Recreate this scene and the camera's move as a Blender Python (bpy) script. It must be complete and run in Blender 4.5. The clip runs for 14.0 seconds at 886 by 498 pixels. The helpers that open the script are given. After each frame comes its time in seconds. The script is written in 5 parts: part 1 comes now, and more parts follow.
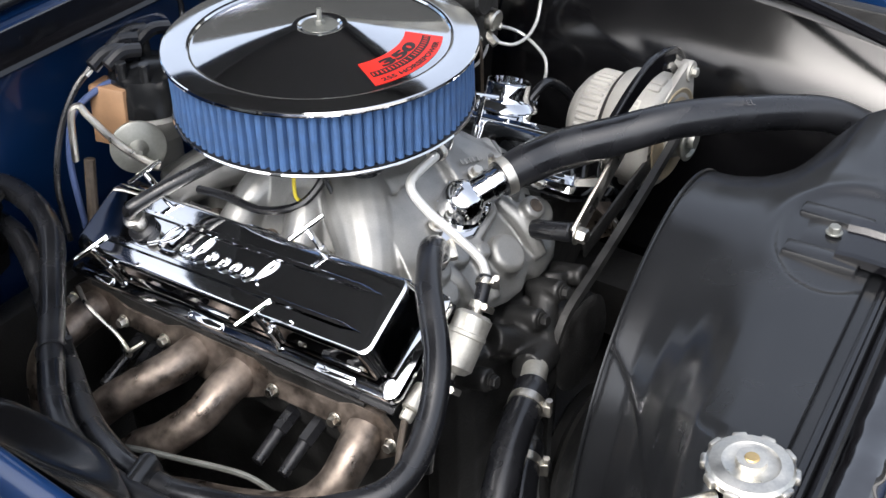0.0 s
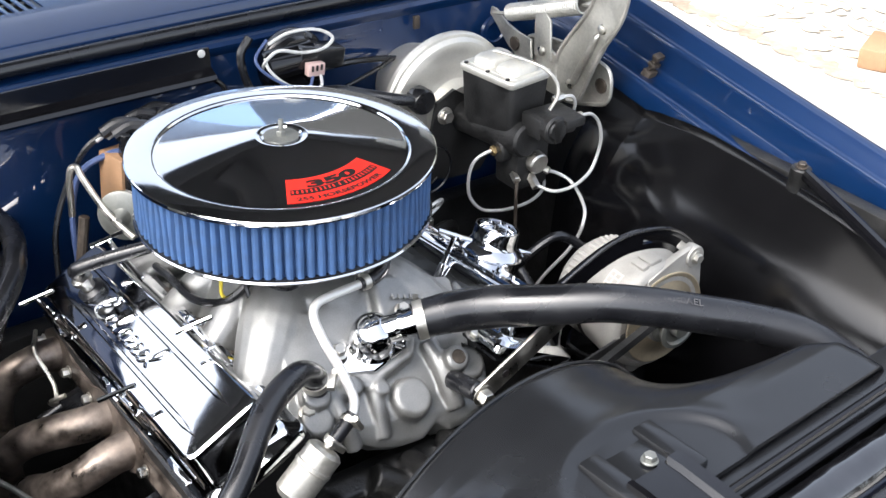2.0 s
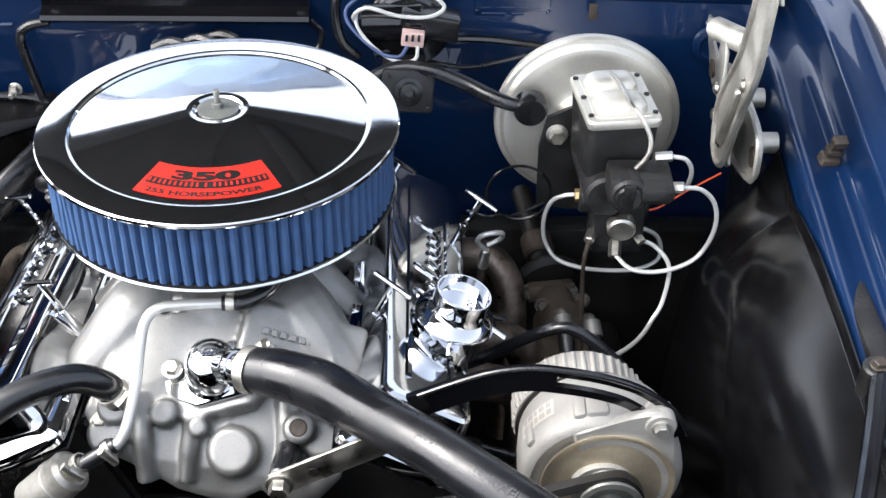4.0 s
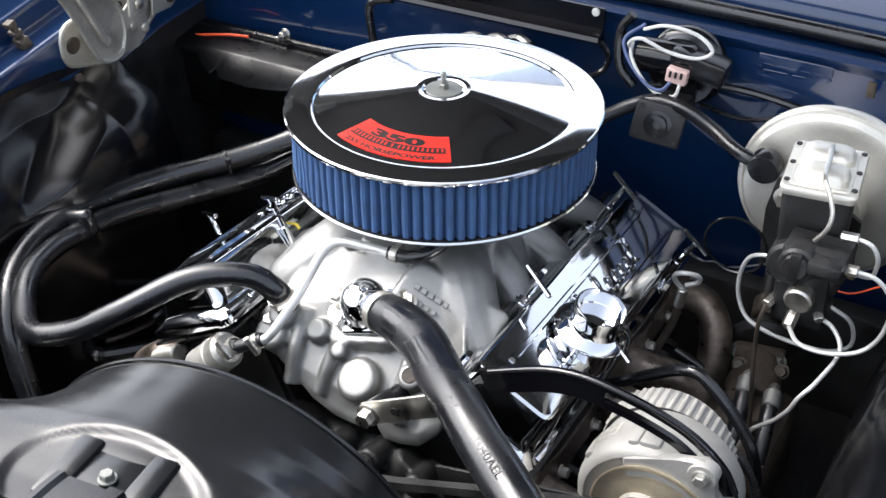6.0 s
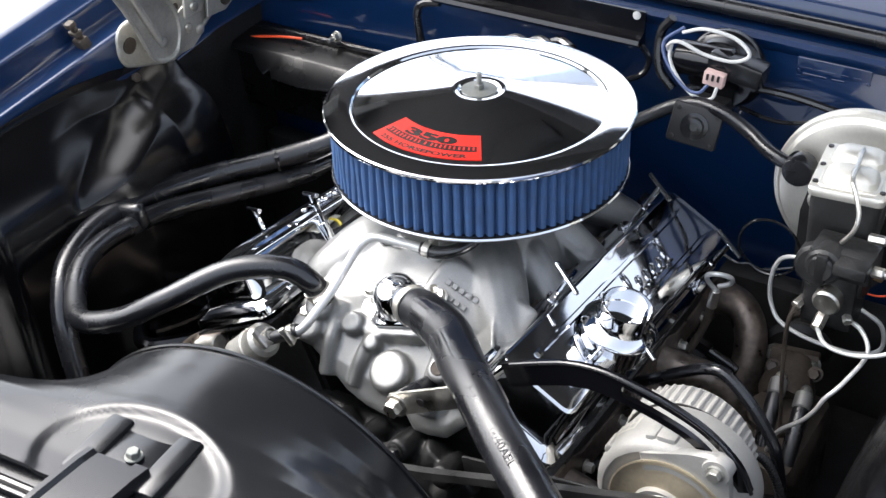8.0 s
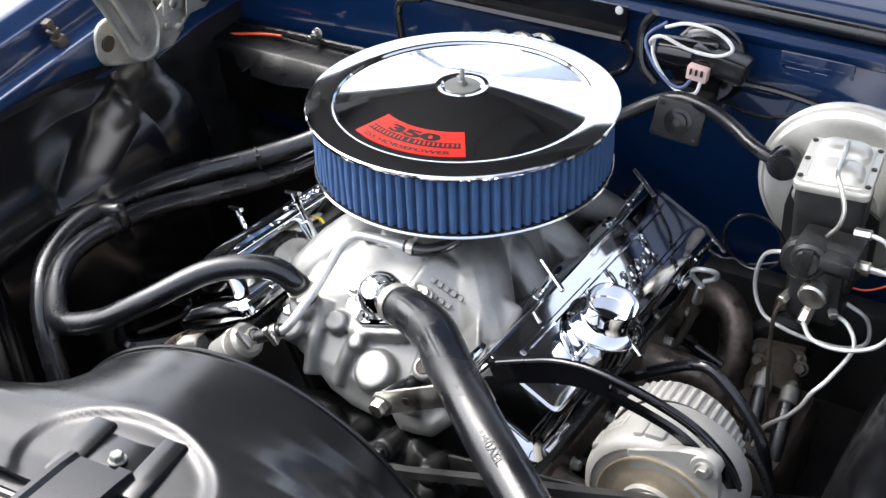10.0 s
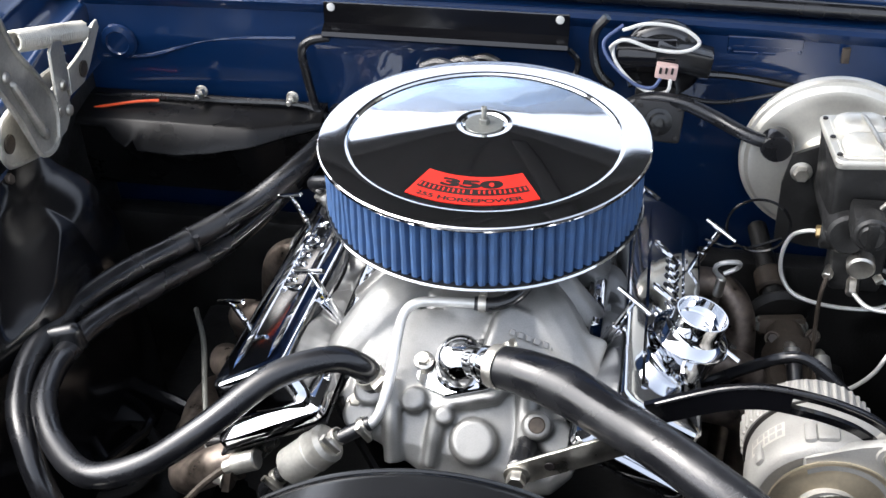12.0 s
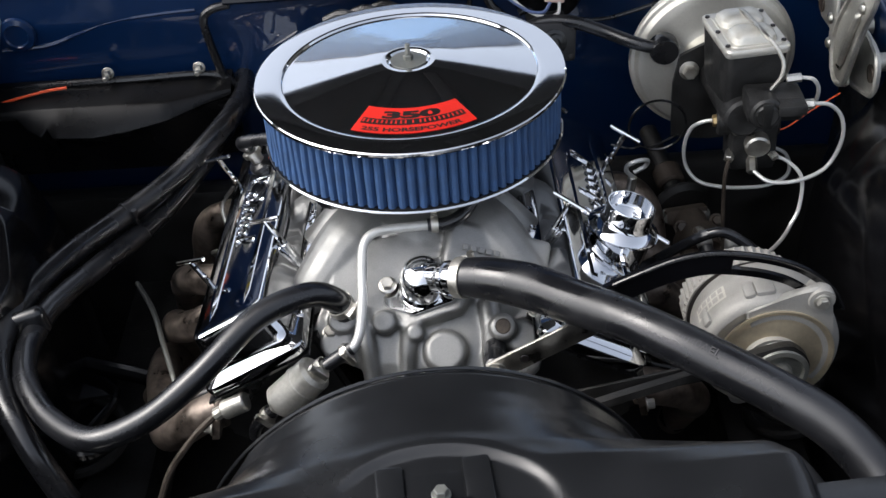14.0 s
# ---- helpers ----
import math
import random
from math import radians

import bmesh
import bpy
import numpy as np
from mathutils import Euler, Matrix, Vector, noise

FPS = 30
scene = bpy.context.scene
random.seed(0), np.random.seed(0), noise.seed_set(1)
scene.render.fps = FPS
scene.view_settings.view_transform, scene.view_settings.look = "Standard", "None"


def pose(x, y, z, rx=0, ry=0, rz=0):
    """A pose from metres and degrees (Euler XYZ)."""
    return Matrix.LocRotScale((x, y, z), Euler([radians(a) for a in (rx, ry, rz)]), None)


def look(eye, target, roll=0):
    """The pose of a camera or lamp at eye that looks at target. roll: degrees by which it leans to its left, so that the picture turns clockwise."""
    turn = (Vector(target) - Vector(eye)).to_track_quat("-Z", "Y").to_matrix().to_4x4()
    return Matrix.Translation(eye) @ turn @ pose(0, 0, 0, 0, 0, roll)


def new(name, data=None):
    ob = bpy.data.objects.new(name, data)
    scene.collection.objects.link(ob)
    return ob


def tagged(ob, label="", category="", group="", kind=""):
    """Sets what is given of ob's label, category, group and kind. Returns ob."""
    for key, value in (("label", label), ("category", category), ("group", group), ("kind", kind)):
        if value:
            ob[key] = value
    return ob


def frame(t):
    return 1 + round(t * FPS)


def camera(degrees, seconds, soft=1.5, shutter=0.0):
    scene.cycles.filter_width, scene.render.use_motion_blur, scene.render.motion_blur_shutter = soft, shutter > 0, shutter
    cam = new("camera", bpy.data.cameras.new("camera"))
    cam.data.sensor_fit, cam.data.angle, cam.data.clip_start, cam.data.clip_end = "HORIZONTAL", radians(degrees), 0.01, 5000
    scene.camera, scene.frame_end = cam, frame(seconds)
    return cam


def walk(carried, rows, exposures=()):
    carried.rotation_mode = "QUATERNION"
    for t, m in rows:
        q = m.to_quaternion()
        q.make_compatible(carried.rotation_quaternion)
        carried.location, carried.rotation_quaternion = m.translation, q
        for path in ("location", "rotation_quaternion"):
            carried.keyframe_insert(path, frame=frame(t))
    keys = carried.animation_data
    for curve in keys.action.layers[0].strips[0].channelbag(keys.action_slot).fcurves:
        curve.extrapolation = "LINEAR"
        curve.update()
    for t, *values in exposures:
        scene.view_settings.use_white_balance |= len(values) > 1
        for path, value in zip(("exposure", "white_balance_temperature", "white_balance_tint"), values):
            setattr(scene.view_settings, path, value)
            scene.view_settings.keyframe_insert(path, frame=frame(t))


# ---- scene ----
cam = camera(38.5, 14.0)
PATH = [
    (0, (-0.998, -0.842, 1.562), (0.359, 0.085, 0.422), -1.0),
    (0.5, (-1.021, -1.024, 1.619), (0.283, 0.036, 0.535), 1.0),
    (1, (-0.907, -1.187, 1.614), (0.213, 0.121, 0.598), 0.7),
    (1.5, (-0.752, -1.244, 1.608), (0.267, 0.170, 0.628), -2.0),
    (2, (-0.627, -1.162, 1.597), (0.397, 0.220, 0.577), 1.6),
    (2.2, (-0.582, -1.143, 1.597), (0.425, 0.220, 0.534), 2.2),
    (4.3, (0.335, -1.053, 1.595), (0.078, 0.526, 0.395), -0.3),
    (4.5, (0.398, -1.036, 1.589), (-0.026, 0.504, 0.387), -0.8),
    (5, (0.506, -1.043, 1.589), (-0.132, 0.434, 0.402), -0.6),
    (5.5, (0.562, -1.117, 1.600), (-0.123, 0.385, 0.471), -0.2),
    (6, (0.622, -1.096, 1.603), (-0.200, 0.345, 0.484), -0.6),
    (6.5, (0.670, -1.091, 1.603), (-0.239, 0.305, 0.496), -1.3),
    (7, (0.678, -1.095, 1.607), (-0.262, 0.283, 0.504), -2.2),
    (7.5, (0.677, -1.095, 1.606), (-0.264, 0.282, 0.502), -2.4),
    (8, (0.684, -1.096, 1.609), (-0.250, 0.285, 0.502), -2.1),
    (10.5, (0.667, -1.091, 1.604), (-0.214, 0.315, 0.489), -2.0),
    (11, (0.514, -1.140, 1.615), (-0.206, 0.364, 0.510), -2.0),
    (11.5, (0.350, -1.151, 1.606), (-0.129, 0.430, 0.477), -0.3),
    (12, (0.177, -1.166, 1.622), (-0.134, 0.449, 0.484), -1.3),
    (12.5, (0.007, -1.231, 1.636), (-0.048, 0.419, 0.507), -0.3),
    (13, (-0.025, -1.248, 1.643), (0.017, 0.392, 0.500), 1.8),
    (13.5, (-0.005, -1.251, 1.643), (0.023, 0.378, 0.483), 0.1),
    (14, (0.061, -1.286, 1.640), (0.013, 0.327, 0.459), -4.4),
]
EXPOSURES = [(0.0, 0.24, 6450, 10), (0.5, 0.5, 6400, 10), (1.0, 0.62, 6400, 10), (2.0, 0.6, 6400, 10), (13.2, 0.6, 6400, 10), (13.6, 0.3, 6400, 10), (13.8, -0.05, 6400, 10), (14, -0.3, 6400, 10)]
walk(cam, [(t, look(eye, target, roll)) for t, eye, target, roll in PATH], EXPOSURES)

# ---- light ----
world = bpy.data.worlds.new("sky")
scene.world = world
world.use_nodes = True
wn, wl = world.node_tree.nodes, world.node_tree.links
sky = wn.new("ShaderNodeTexSky")
sky.sky_type, sky.sun_disc = "NISHITA", False
sky.sun_elevation, sky.sun_rotation = radians(53), radians(265)
sky.air_density, sky.dust_density, sky.ozone_density = 1.0, 4.5, 1.0
wn["Background"].inputs["Strength"].default_value = 0.5
grey = wn.new("ShaderNodeRGBToBW")
cloud = wn.new("ShaderNodeMix")
cloud.data_type = "RGBA"
cloud.inputs["Factor"].default_value = 0.65
wl.new(sky.outputs["Color"], grey.inputs["Color"])
wl.new(sky.outputs["Color"], cloud.inputs["A"])
wl.new(grey.outputs["Val"], cloud.inputs["B"])
wl.new(cloud.outputs["Result"], wn["Background"].inputs["Color"])
sun = bpy.data.lights.new("sun", "SUN")
sun.energy, sun.angle, sun.color = 0.6, radians(32), (1.0, 0.97, 0.93)
new("sun", sun).matrix_world = look((-3.0, -0.26, 4.0), (0, 0, 0))


# ---- materials ----
def mat(name, color, rough=0.5, metal=0.0, var=0.2, scale=25.0, bump=0.1, bscale=250.0, coat=0.0, rvar=0.12, spots=None, gloss=0.5):
    m = bpy.data.materials.new(name)
    m.use_nodes = True
    n, l = m.node_tree.nodes, m.node_tree.links
    b = n["Principled BSDF"]
    b.inputs["Metallic"].default_value = metal
    b.inputs["Coat Weight"].default_value = coat
    b.inputs["Specular IOR Level"].default_value = gloss
    b.inputs["Coat Roughness"].default_value = 0.035
    co = n.new("ShaderNodeTexCoord")
    big = n.new("ShaderNodeTexNoise")
    big.inputs["Scale"].default_value, big.inputs["Detail"].default_value = scale, 6
    fine = n.new("ShaderNodeTexNoise")
    fine.inputs["Scale"].default_value, fine.inputs["Detail"].default_value = bscale, 4
    for t in (big, fine):
        l.new(co.outputs["Object"], t.inputs["Vector"])
    mixed = n.new("ShaderNodeMath")
    mixed.operation = "MULTIPLY_ADD"
    l.new(fine.outputs["Fac"], mixed.inputs[0])
    mixed.inputs[1].default_value = 0.35
    l.new(big.outputs["Fac"], mixed.inputs[2])
    ramp = n.new("ShaderNodeValToRGB")
    lo = tuple(c * (1 - var) for c in color)
    hi = tuple(min(1.0, c * (1 + var)) for c in color)
    ramp.color_ramp.elements[0].position, ramp.color_ramp.elements[0].color = 0.42, (*lo, 1)
    ramp.color_ramp.elements[1].position, ramp.color_ramp.elements[1].color = 0.92, (*hi, 1)
    if spots:
        e = ramp.color_ramp.elements.new(0.98)
        e.color = (*spots, 1)
    l.new(mixed.outputs[0], ramp.inputs["Fac"])
    l.new(ramp.outputs["Color"], b.inputs["Base Color"])
    r = n.new("ShaderNodeMapRange")
    r.inputs["From Min"].default_value, r.inputs["From Max"].default_value = 0.3, 0.7
    r.inputs["To Min"].default_value, r.inputs["To Max"].default_value = max(0.0, rough - rvar * rough), rough + rvar * 2 * rough
    l.new(big.outputs["Fac"], r.inputs["Value"])
    l.new(r.outputs["Result"], b.inputs["Roughness"])
    if bump:
        bp = n.new("ShaderNodeBump")
        bp.inputs["Strength"].default_value, bp.inputs["Distance"].default_value = bump, 0.001
        l.new(fine.outputs["Fac"], bp.inputs["Height"])
        l.new(bp.outputs["Normal"], b.inputs["Normal"])
    return m


CHROME = mat("chrome", (0.72, 0.73, 0.75), 0.055, 1.0, 0.03, bump=0.0)
CAST = mat("cast_aluminium", (0.255, 0.255, 0.248), 0.4, 0.65, 0.25, 26, 0.22, 700, rvar=0.3)
ALU = mat("machined_aluminium", (0.29, 0.288, 0.278), 0.46, 0.7, 0.1, 30, 0.15, 500)
STEEL = mat("zinc_steel", (0.6, 0.58, 0.53), 0.33, 1.0, 0.25, 45, 0.15, 400, rvar=0.3)
PLATED = mat("cadmium_plated_steel", (0.68, 0.66, 0.6), 0.42, 0.75, 0.12, 14, 0.1, 300, rvar=0.25)
BRASS = mat("brass_fitting", (0.62, 0.45, 0.22), 0.35, 1.0, 0.2, 60)
BRONZE = mat("heat_tinted_steel", (0.19, 0.158, 0.135), 0.38, 0.85, 0.65, 30, 0.3, 120, rvar=0.5, spots=(0.38, 0.34, 0.3))
RUBBER = mat("black_rubber", (0.008, 0.0084, 0.01), 0.21, 0.0, 0.35, 20, 0.12, 420, rvar=0.5, gloss=0.7)
PLASTIC = mat("black_moulded_plastic", (0.0095, 0.0101, 0.0113), 0.21, 0.0, 0.25, 9, 0.07, 900, rvar=0.2, gloss=0.55)
GLOSSBLACK = mat("glossy_black_paint", (0.004, 0.004, 0.005), 0.14, 0.0, 0.3, 12, 0.06, 160, coat=0.0, rvar=0.3, gloss=0.55)
HEATERBLACK = mat("heater_box_black", (0.005, 0.005, 0.0055), 0.25, 0.0, 0.3, 14, 0.12, 200, rvar=0.3, gloss=0.22)
SATINBLACK = mat("satin_black_panel_paint", (0.003, 0.003, 0.0035), 0.17, 0.0, 0.2, 9, 0.04, 160, rvar=0.15, gloss=0.45)
HOODBLACK = mat("flat_black_hood_paint", (0.018, 0.018, 0.019), 0.55, 0.0, 0.3, 12, 0.1, 160, gloss=0.25)
SCARRED = mat("hand_painted_black_steel", (0.006, 0.006, 0.007), 0.1, 0.0, 0.5, 40, 1.0, 28, coat=1.0, rvar=0.5, gloss=1.0)
BLACKIRON = mat("black_painted_iron", (0.012, 0.012, 0.012), 0.42, 0.0, 0.5, 30, 0.6, 260, rvar=0.3)
GRIME = mat("oily_dark_metal", (0.06, 0.048, 0.038), 0.5, 0.3, 0.6, 25, 0.5, 200, rvar=0.4)
BLUE = mat("metallic_blue_paint", (0.002, 0.018, 0.068), 0.34, 0.12, 0.15, 6, 0.03, 900, coat=1.0, gloss=0.3)
FILTER = mat("blue_filter_gauze", (0.038, 0.09, 0.21), 0.75, 0.0, 0.22, 60, 0.5, 1400)
RED = mat("red_sticker_vinyl", (0.62, 0.022, 0.014), 0.35, 0.0, 0.06, 30, 0.0)
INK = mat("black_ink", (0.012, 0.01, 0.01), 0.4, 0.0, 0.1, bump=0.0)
TAN = mat("tan_plastic", (0.34, 0.2, 0.11), 0.5, 0.0, 0.12, 40)
WHITEWIRE = mat("white_wire", (0.55, 0.55, 0.53), 0.45, 0.0, 0.08, 60)
ORANGE = mat("orange_wire", (0.8, 0.1, 0.03), 0.45, 0.0, 0.08, 60)
LABEL = mat("paper_label", (0.5, 0.48, 0.43), 0.6, 0.0, 0.1, 80)
CASTGREY = mat("grey_cast_aluminium", (0.36, 0.35, 0.325), 0.55, 0.4, 0.15, 30, 0.4, 500)
BRASSY = mat("yellow_chromate", (0.6, 0.52, 0.38), 0.42, 0.8, 0.2, 30)
BRIGHT = mat("bright_steel_line", (0.62, 0.62, 0.6), 0.33, 0.5, 0.08, 40)
ZINC = mat("dull_zinc", (0.47, 0.46, 0.42), 0.42, 0.8, 0.3, 22, 0.3, 250, rvar=0.3)
PINKISH = mat("pale_pink_plastic", (0.62, 0.44, 0.4), 0.5, 0.0, 0.08, 60)
BLUEWIRE = mat("blue_wire", (0.06, 0.09, 0.2), 0.45, 0.0, 0.1, 60)
YELLOWWIRE = mat("yellow_wire", (0.7, 0.55, 0.05), 0.45, 0.0, 0.1, 60)
DULL = mat("dull_grey_metal", (0.2, 0.205, 0.19), 0.4, 0.6, 0.25, 30, 0.2, 300)
GREYPLASTIC = mat("grey_black_plastic", (0.015, 0.015, 0.016), 0.5, 0.0, 0.3, 30)
UNSEENWALL = mat("unseen_wall_dark", (0.028, 0.029, 0.028), 0.85, 0.0, 0.4, 0.8, 0.6, 30)
CONCRETE = mat("pale_concrete", (0.42, 0.405, 0.38), 0.85, 0.0, 0.25, 1.2, 0.5, 60)
GLASS = bpy.data.materials.new("window_glass")
GLASS.use_nodes = True
GLASS.node_tree.nodes["Principled BSDF"].inputs["Transmission Weight"].default_value = 1.0
GLASS.node_tree.nodes["Principled BSDF"].inputs["Roughness"].default_value = 0.0
GLASS.node_tree.nodes["Principled BSDF"].inputs["Base Color"].default_value = (0.42, 0.6, 0.86, 1)


# ---- building helpers ----
def thing(name, at, label, category, group="", kind=""):
    e = new(name)
    e.location = at
    e.empty_display_size = 0.02
    return tagged(e, label, category, group, kind)


def finish(bm, name, material, sharp=35):
    me = bpy.data.meshes.new(name)
    bmesh.ops.recalc_face_normals(bm, faces=bm.faces)
    bm.to_mesh(me)
    bm.free()
    me.materials.append(material)
    me.shade_smooth()
    me.set_sharp_from_angle(angle=radians(sharp))
    return me


def part(name, bm, material, parent, label="", sharp=35):
    me = bm if isinstance(bm, bpy.types.Mesh) else finish(bm, name, material, sharp)
    ob = new(name, me)
    ob.parent = parent
    base = parent
    m = Matrix.Identity(4)
    while base:
        m = m @ Matrix.Translation(-base.location) if base.parent is None else m
        base = base.parent
    if parent.parent is None:
        ob.matrix_parent_inverse = m
    return tagged(ob, label)


def solo(name, bm, material, label, category, group="", kind="", sharp=35):
    return tagged(new(name, finish(bm, name, material, sharp)), label, category, group, kind)


def add(bm, other, m=None):
    if m is not None:
        other.transform(m)
    me = bpy.data.meshes.new("tmp")
    other.to_mesh(me)
    other.free()
    bm.from_mesh(me)
    bpy.data.meshes.remove(me)
    return bm


def box(size, m=None, bevel=0.0, seg=2):
    b = bmesh.new()
    bmesh.ops.create_cube(b, size=1.0)
    b.transform(Matrix.Diagonal((*size, 1)))
    if bevel:
        bmesh.ops.bevel(b, geom=b.edges[:], offset=bevel, segments=seg, affect="EDGES", profile=0.5)
    if m is not None:
        b.transform(m)
    return b


def span(x0, x1, y0, y1, z0, z1, bevel=0.0, seg=2):
    return box((x1 - x0, y1 - y0, z1 - z0), pose((x0 + x1) / 2, (y0 + y1) / 2, (z0 + z1) / 2), bevel, seg)


def lathe(profile, m=None, seg=40):
    """A body of revolution about local z from (radius, height) pairs."""
    b = bmesh.new()
    rings = []
    for r, h in profile:
        if r < 1e-6:
            rings.append([b.verts.new((0, 0, h))])
        else:
            rings.append([b.verts.new((r * math.cos(a), r * math.sin(a), h)) for a in (2 * math.pi * i / seg for i in range(seg))])
    for p, q in zip(rings, rings[1:]):
        for i in range(seg):
            j = (i + 1) % seg
            if len(p) == 1 and len(q) > 1:
                b.faces.new((p[0], q[i], q[j]))
            elif len(q) == 1 and len(p) > 1:
                b.faces.new((p[i], q[0], p[j]))
            elif len(p) > 1:
                b.faces.new((p[i], q[i], q[j], p[j]))
    if m is not None:
        b.transform(m)
    return b


def rod(a, c, r, seg=14, chamfer=0.15):
    """A cylinder with chamfered ends from a to c."""
    a, c = Vector(a), Vector(c)
    h = (c - a).length
    k = r * chamfer
    m = Matrix.Translation(a) @ (c - a).to_track_quat("Z", "Y").to_matrix().to_4x4()
    return lathe([(0, 0), (r - k, 0), (r, k), (r, h - k), (r - k, h), (0, h)], m, seg)


def hexbolt(a, axis, r=0.008, h=0.006, washer=True):
    a, axis = Vector(a), Vector(axis).normalized()
    m = Matrix.Translation(a) @ axis.to_track_quat("Z", "Y").to_matrix().to_4x4()
    b = lathe([(0, 0), (r, 0), (r, h * 0.85), (r * 0.86, h), (0, h)], pose(0, 0, 0.0015 if washer else 0), 6)
    if washer:
        add(b, lathe([(0, 0), (r * 1.35, 0), (r * 1.35, 0.0013), (r * 1.25, 0.0018), (0, 0.0018)], None, 18))
    b.transform(m)
    return b


def smooth_path(pts, n=8):
    p = [Vector(q) for q in pts]
    if len(p) < 3:
        return p
    p = [p[0] * 2 - p[1]] + p + [p[-1] * 2 - p[-2]]
    out = []
    for i in range(1, len(p) - 2):
        for k in range(n):
            t = k / n
            a, b, c, d = p[i - 1:i + 3]
            out.append(0.5 * (2 * b + (c - a) * t + (2 * a - 5 * b + 4 * c - d) * t * t + (3 * b - a - 3 * c + d) * t ** 3))
    out.append(p[-2])
    return out


def tube(pts, r, seg=12, n=8, curved=True, bore=0.0):
    """A round tube along the points; r is one radius or one per point. bore: an open end of that depth."""
    pts = [tuple(float(v) for v in q) for q in pts]
    path = smooth_path(pts, n) if curved else [Vector(q) for q in pts]
    if isinstance(r, (int, float)):
        rs = [r] * len(path)
    else:
        rs = [float(v) for v in np.interp(np.linspace(0, len(pts) - 1, len(path)), range(len(pts)), r)]
    b = bmesh.new()
    d = (path[1] - path[0]).normalized()
    side = d.orthogonal().normalized()
    rings = []
    for i, q in enumerate(path):
        t = (path[min(i + 1, len(path) - 1)] - path[max(i - 1, 0)]).normalized()
        side = (side - t * side.dot(t)).normalized()
        up = t.cross(side)
        rings.append([b.verts.new(q + rs[i] * (math.cos(a) * side + math.sin(a) * up)) for a in (2 * math.pi * k / seg for k in range(seg))])
    for p, q in zip(rings, rings[1:]):
        for k in range(seg):
            b.faces.new((p[k], p[(k + 1) % seg], q[(k + 1) % seg], q[k]))
    b.faces.new(rings[0][::-1])
    b.faces.new(rings[-1])
    return b


def prism(poly, depth, m=None, bevel=0.0):
    """A plate from an outline in local xy, thickness depth along local z."""
    b = bmesh.new()
    lo = [b.verts.new((x, y, 0)) for x, y in poly]
    hi = [b.verts.new((x, y, depth)) for x, y in poly]
    b.faces.new(lo[::-1])
    b.faces.new(hi)
    k = len(poly)
    for i in range(k):
        b.faces.new((lo[i], lo[(i + 1) % k], hi[(i + 1) % k], hi[i]))
    if bevel:
        bmesh.ops.bevel(b, geom=b.edges[:], offset=bevel, segments=1, affect="EDGES")
    if m is not None:
        b.transform(m)
    return b


def loft(rings, cap=True, closed=True):
    b = bmesh.new()
    vs = [[b.verts.new(p) for p in ring] for ring in rings]
    k = len(vs[0])
    for p, q in zip(vs, vs[1:]):
        for i in range(k if closed else k - 1):
            j = (i + 1) % k
            b.faces.new((p[i], p[j], q[j], q[i]))
    if cap:
        b.faces.new(vs[0][::-1])
        b.faces.new(vs[-1])
    return b


def thicken(b, t):
    """Gives a sheet a thickness."""
    bmesh.ops.recalc_face_normals(b, faces=b.faces)
    b.normal_update()
    bmesh.ops.solidify(b, geom=b.faces[:], thickness=t)


def round_rect(hx, hy, r, z, seg=6):
    out = []
    for cx, cy, a0 in ((hx - r, hy - r, 0), (-hx + r, hy - r, 90), (-hx + r, -hy + r, 180), (hx - r, -hy + r, 270)):
        for k in range(seg + 1):
            a = radians(a0 + 90 * k / seg)
            out.append((cx + r * math.cos(a), cy + r * math.sin(a), z))
    return out


def clamp_band(at, axis, r, w, material, parent, label="", name="clamp"):
    """A worm-drive hose clamp: a band that carries a screw housing."""
    at, axis = Vector(at), Vector(axis).normalized()
    m = Matrix.Translation(at) @ axis.to_track_quat("Z", "Y").to_matrix().to_4x4()
    band = part(name, lathe([(r, -w / 2), (r + 0.0015, -w / 2), (r + 0.0018, 0), (r + 0.0015, w / 2), (r, w / 2), (r, -w / 2)], m, 28), material, parent, label)
    b = box((0.009, 0.017, w * 0.9), pose(r + 0.004, 0, 0), 0.0015)
    add(b, lathe([(0, 0), (0.004, 0), (0.004, 0.007), (0, 0.007)], pose(r + 0.006, 0.008, 0, -90), 6))
    b.transform(m)
    part("screw_housing", b, material, band)


def cast(ob, voxel=0.003, passes=6):
    """Fuses the pieces of a casting and rounds its edges."""
    r = ob.modifiers.new("fuse", "REMESH")
    r.mode, r.voxel_size, r.use_smooth_shade = "VOXEL", voxel, True
    s = ob.modifiers.new("round", "SMOOTH")
    s.factor, s.iterations = 0.5, passes
    return ob


# ---- ground, car body ----
def ground():
    b = bmesh.new()
    n = 24
    vs = [[b.verts.new((math.copysign(abs(u) ** 3, u) * 400, math.copysign(abs(v) ** 3, v) * 400, 0)) for v in np.linspace(-1, 1, n)] for u in np.linspace(-1, 1, n)]
    for i in range(n - 1):
        for j in range(n - 1):
            b.faces.new((vs[i][j], vs[i + 1][j], vs[i + 1][j + 1], vs[i][j + 1]))
    solo("ground", b, CONCRETE, "pale sunlit concrete driveway around the car", "ground", kind="structure")


ground()
solo("unseen_wall_east", box((10.0, 0.3, 5.4), pose(8.6, 7.2, 2.7, 0, 0, -48), 0.02), UNSEENWALL, "unseen dark wall added to darken reflections from behind the car", "wall", kind="structure")
solo("unseen_wall_south", box((0.3, 14.0, 4.6), pose(12.3, -3.6, 2.3), 0.02), UNSEENWALL, "unseen dark wall added to darken the fender's reflections", "wall", kind="structure")
car = thing("car_body", (0, 0, 0), "metallic blue car body with its hood standing open", "car")


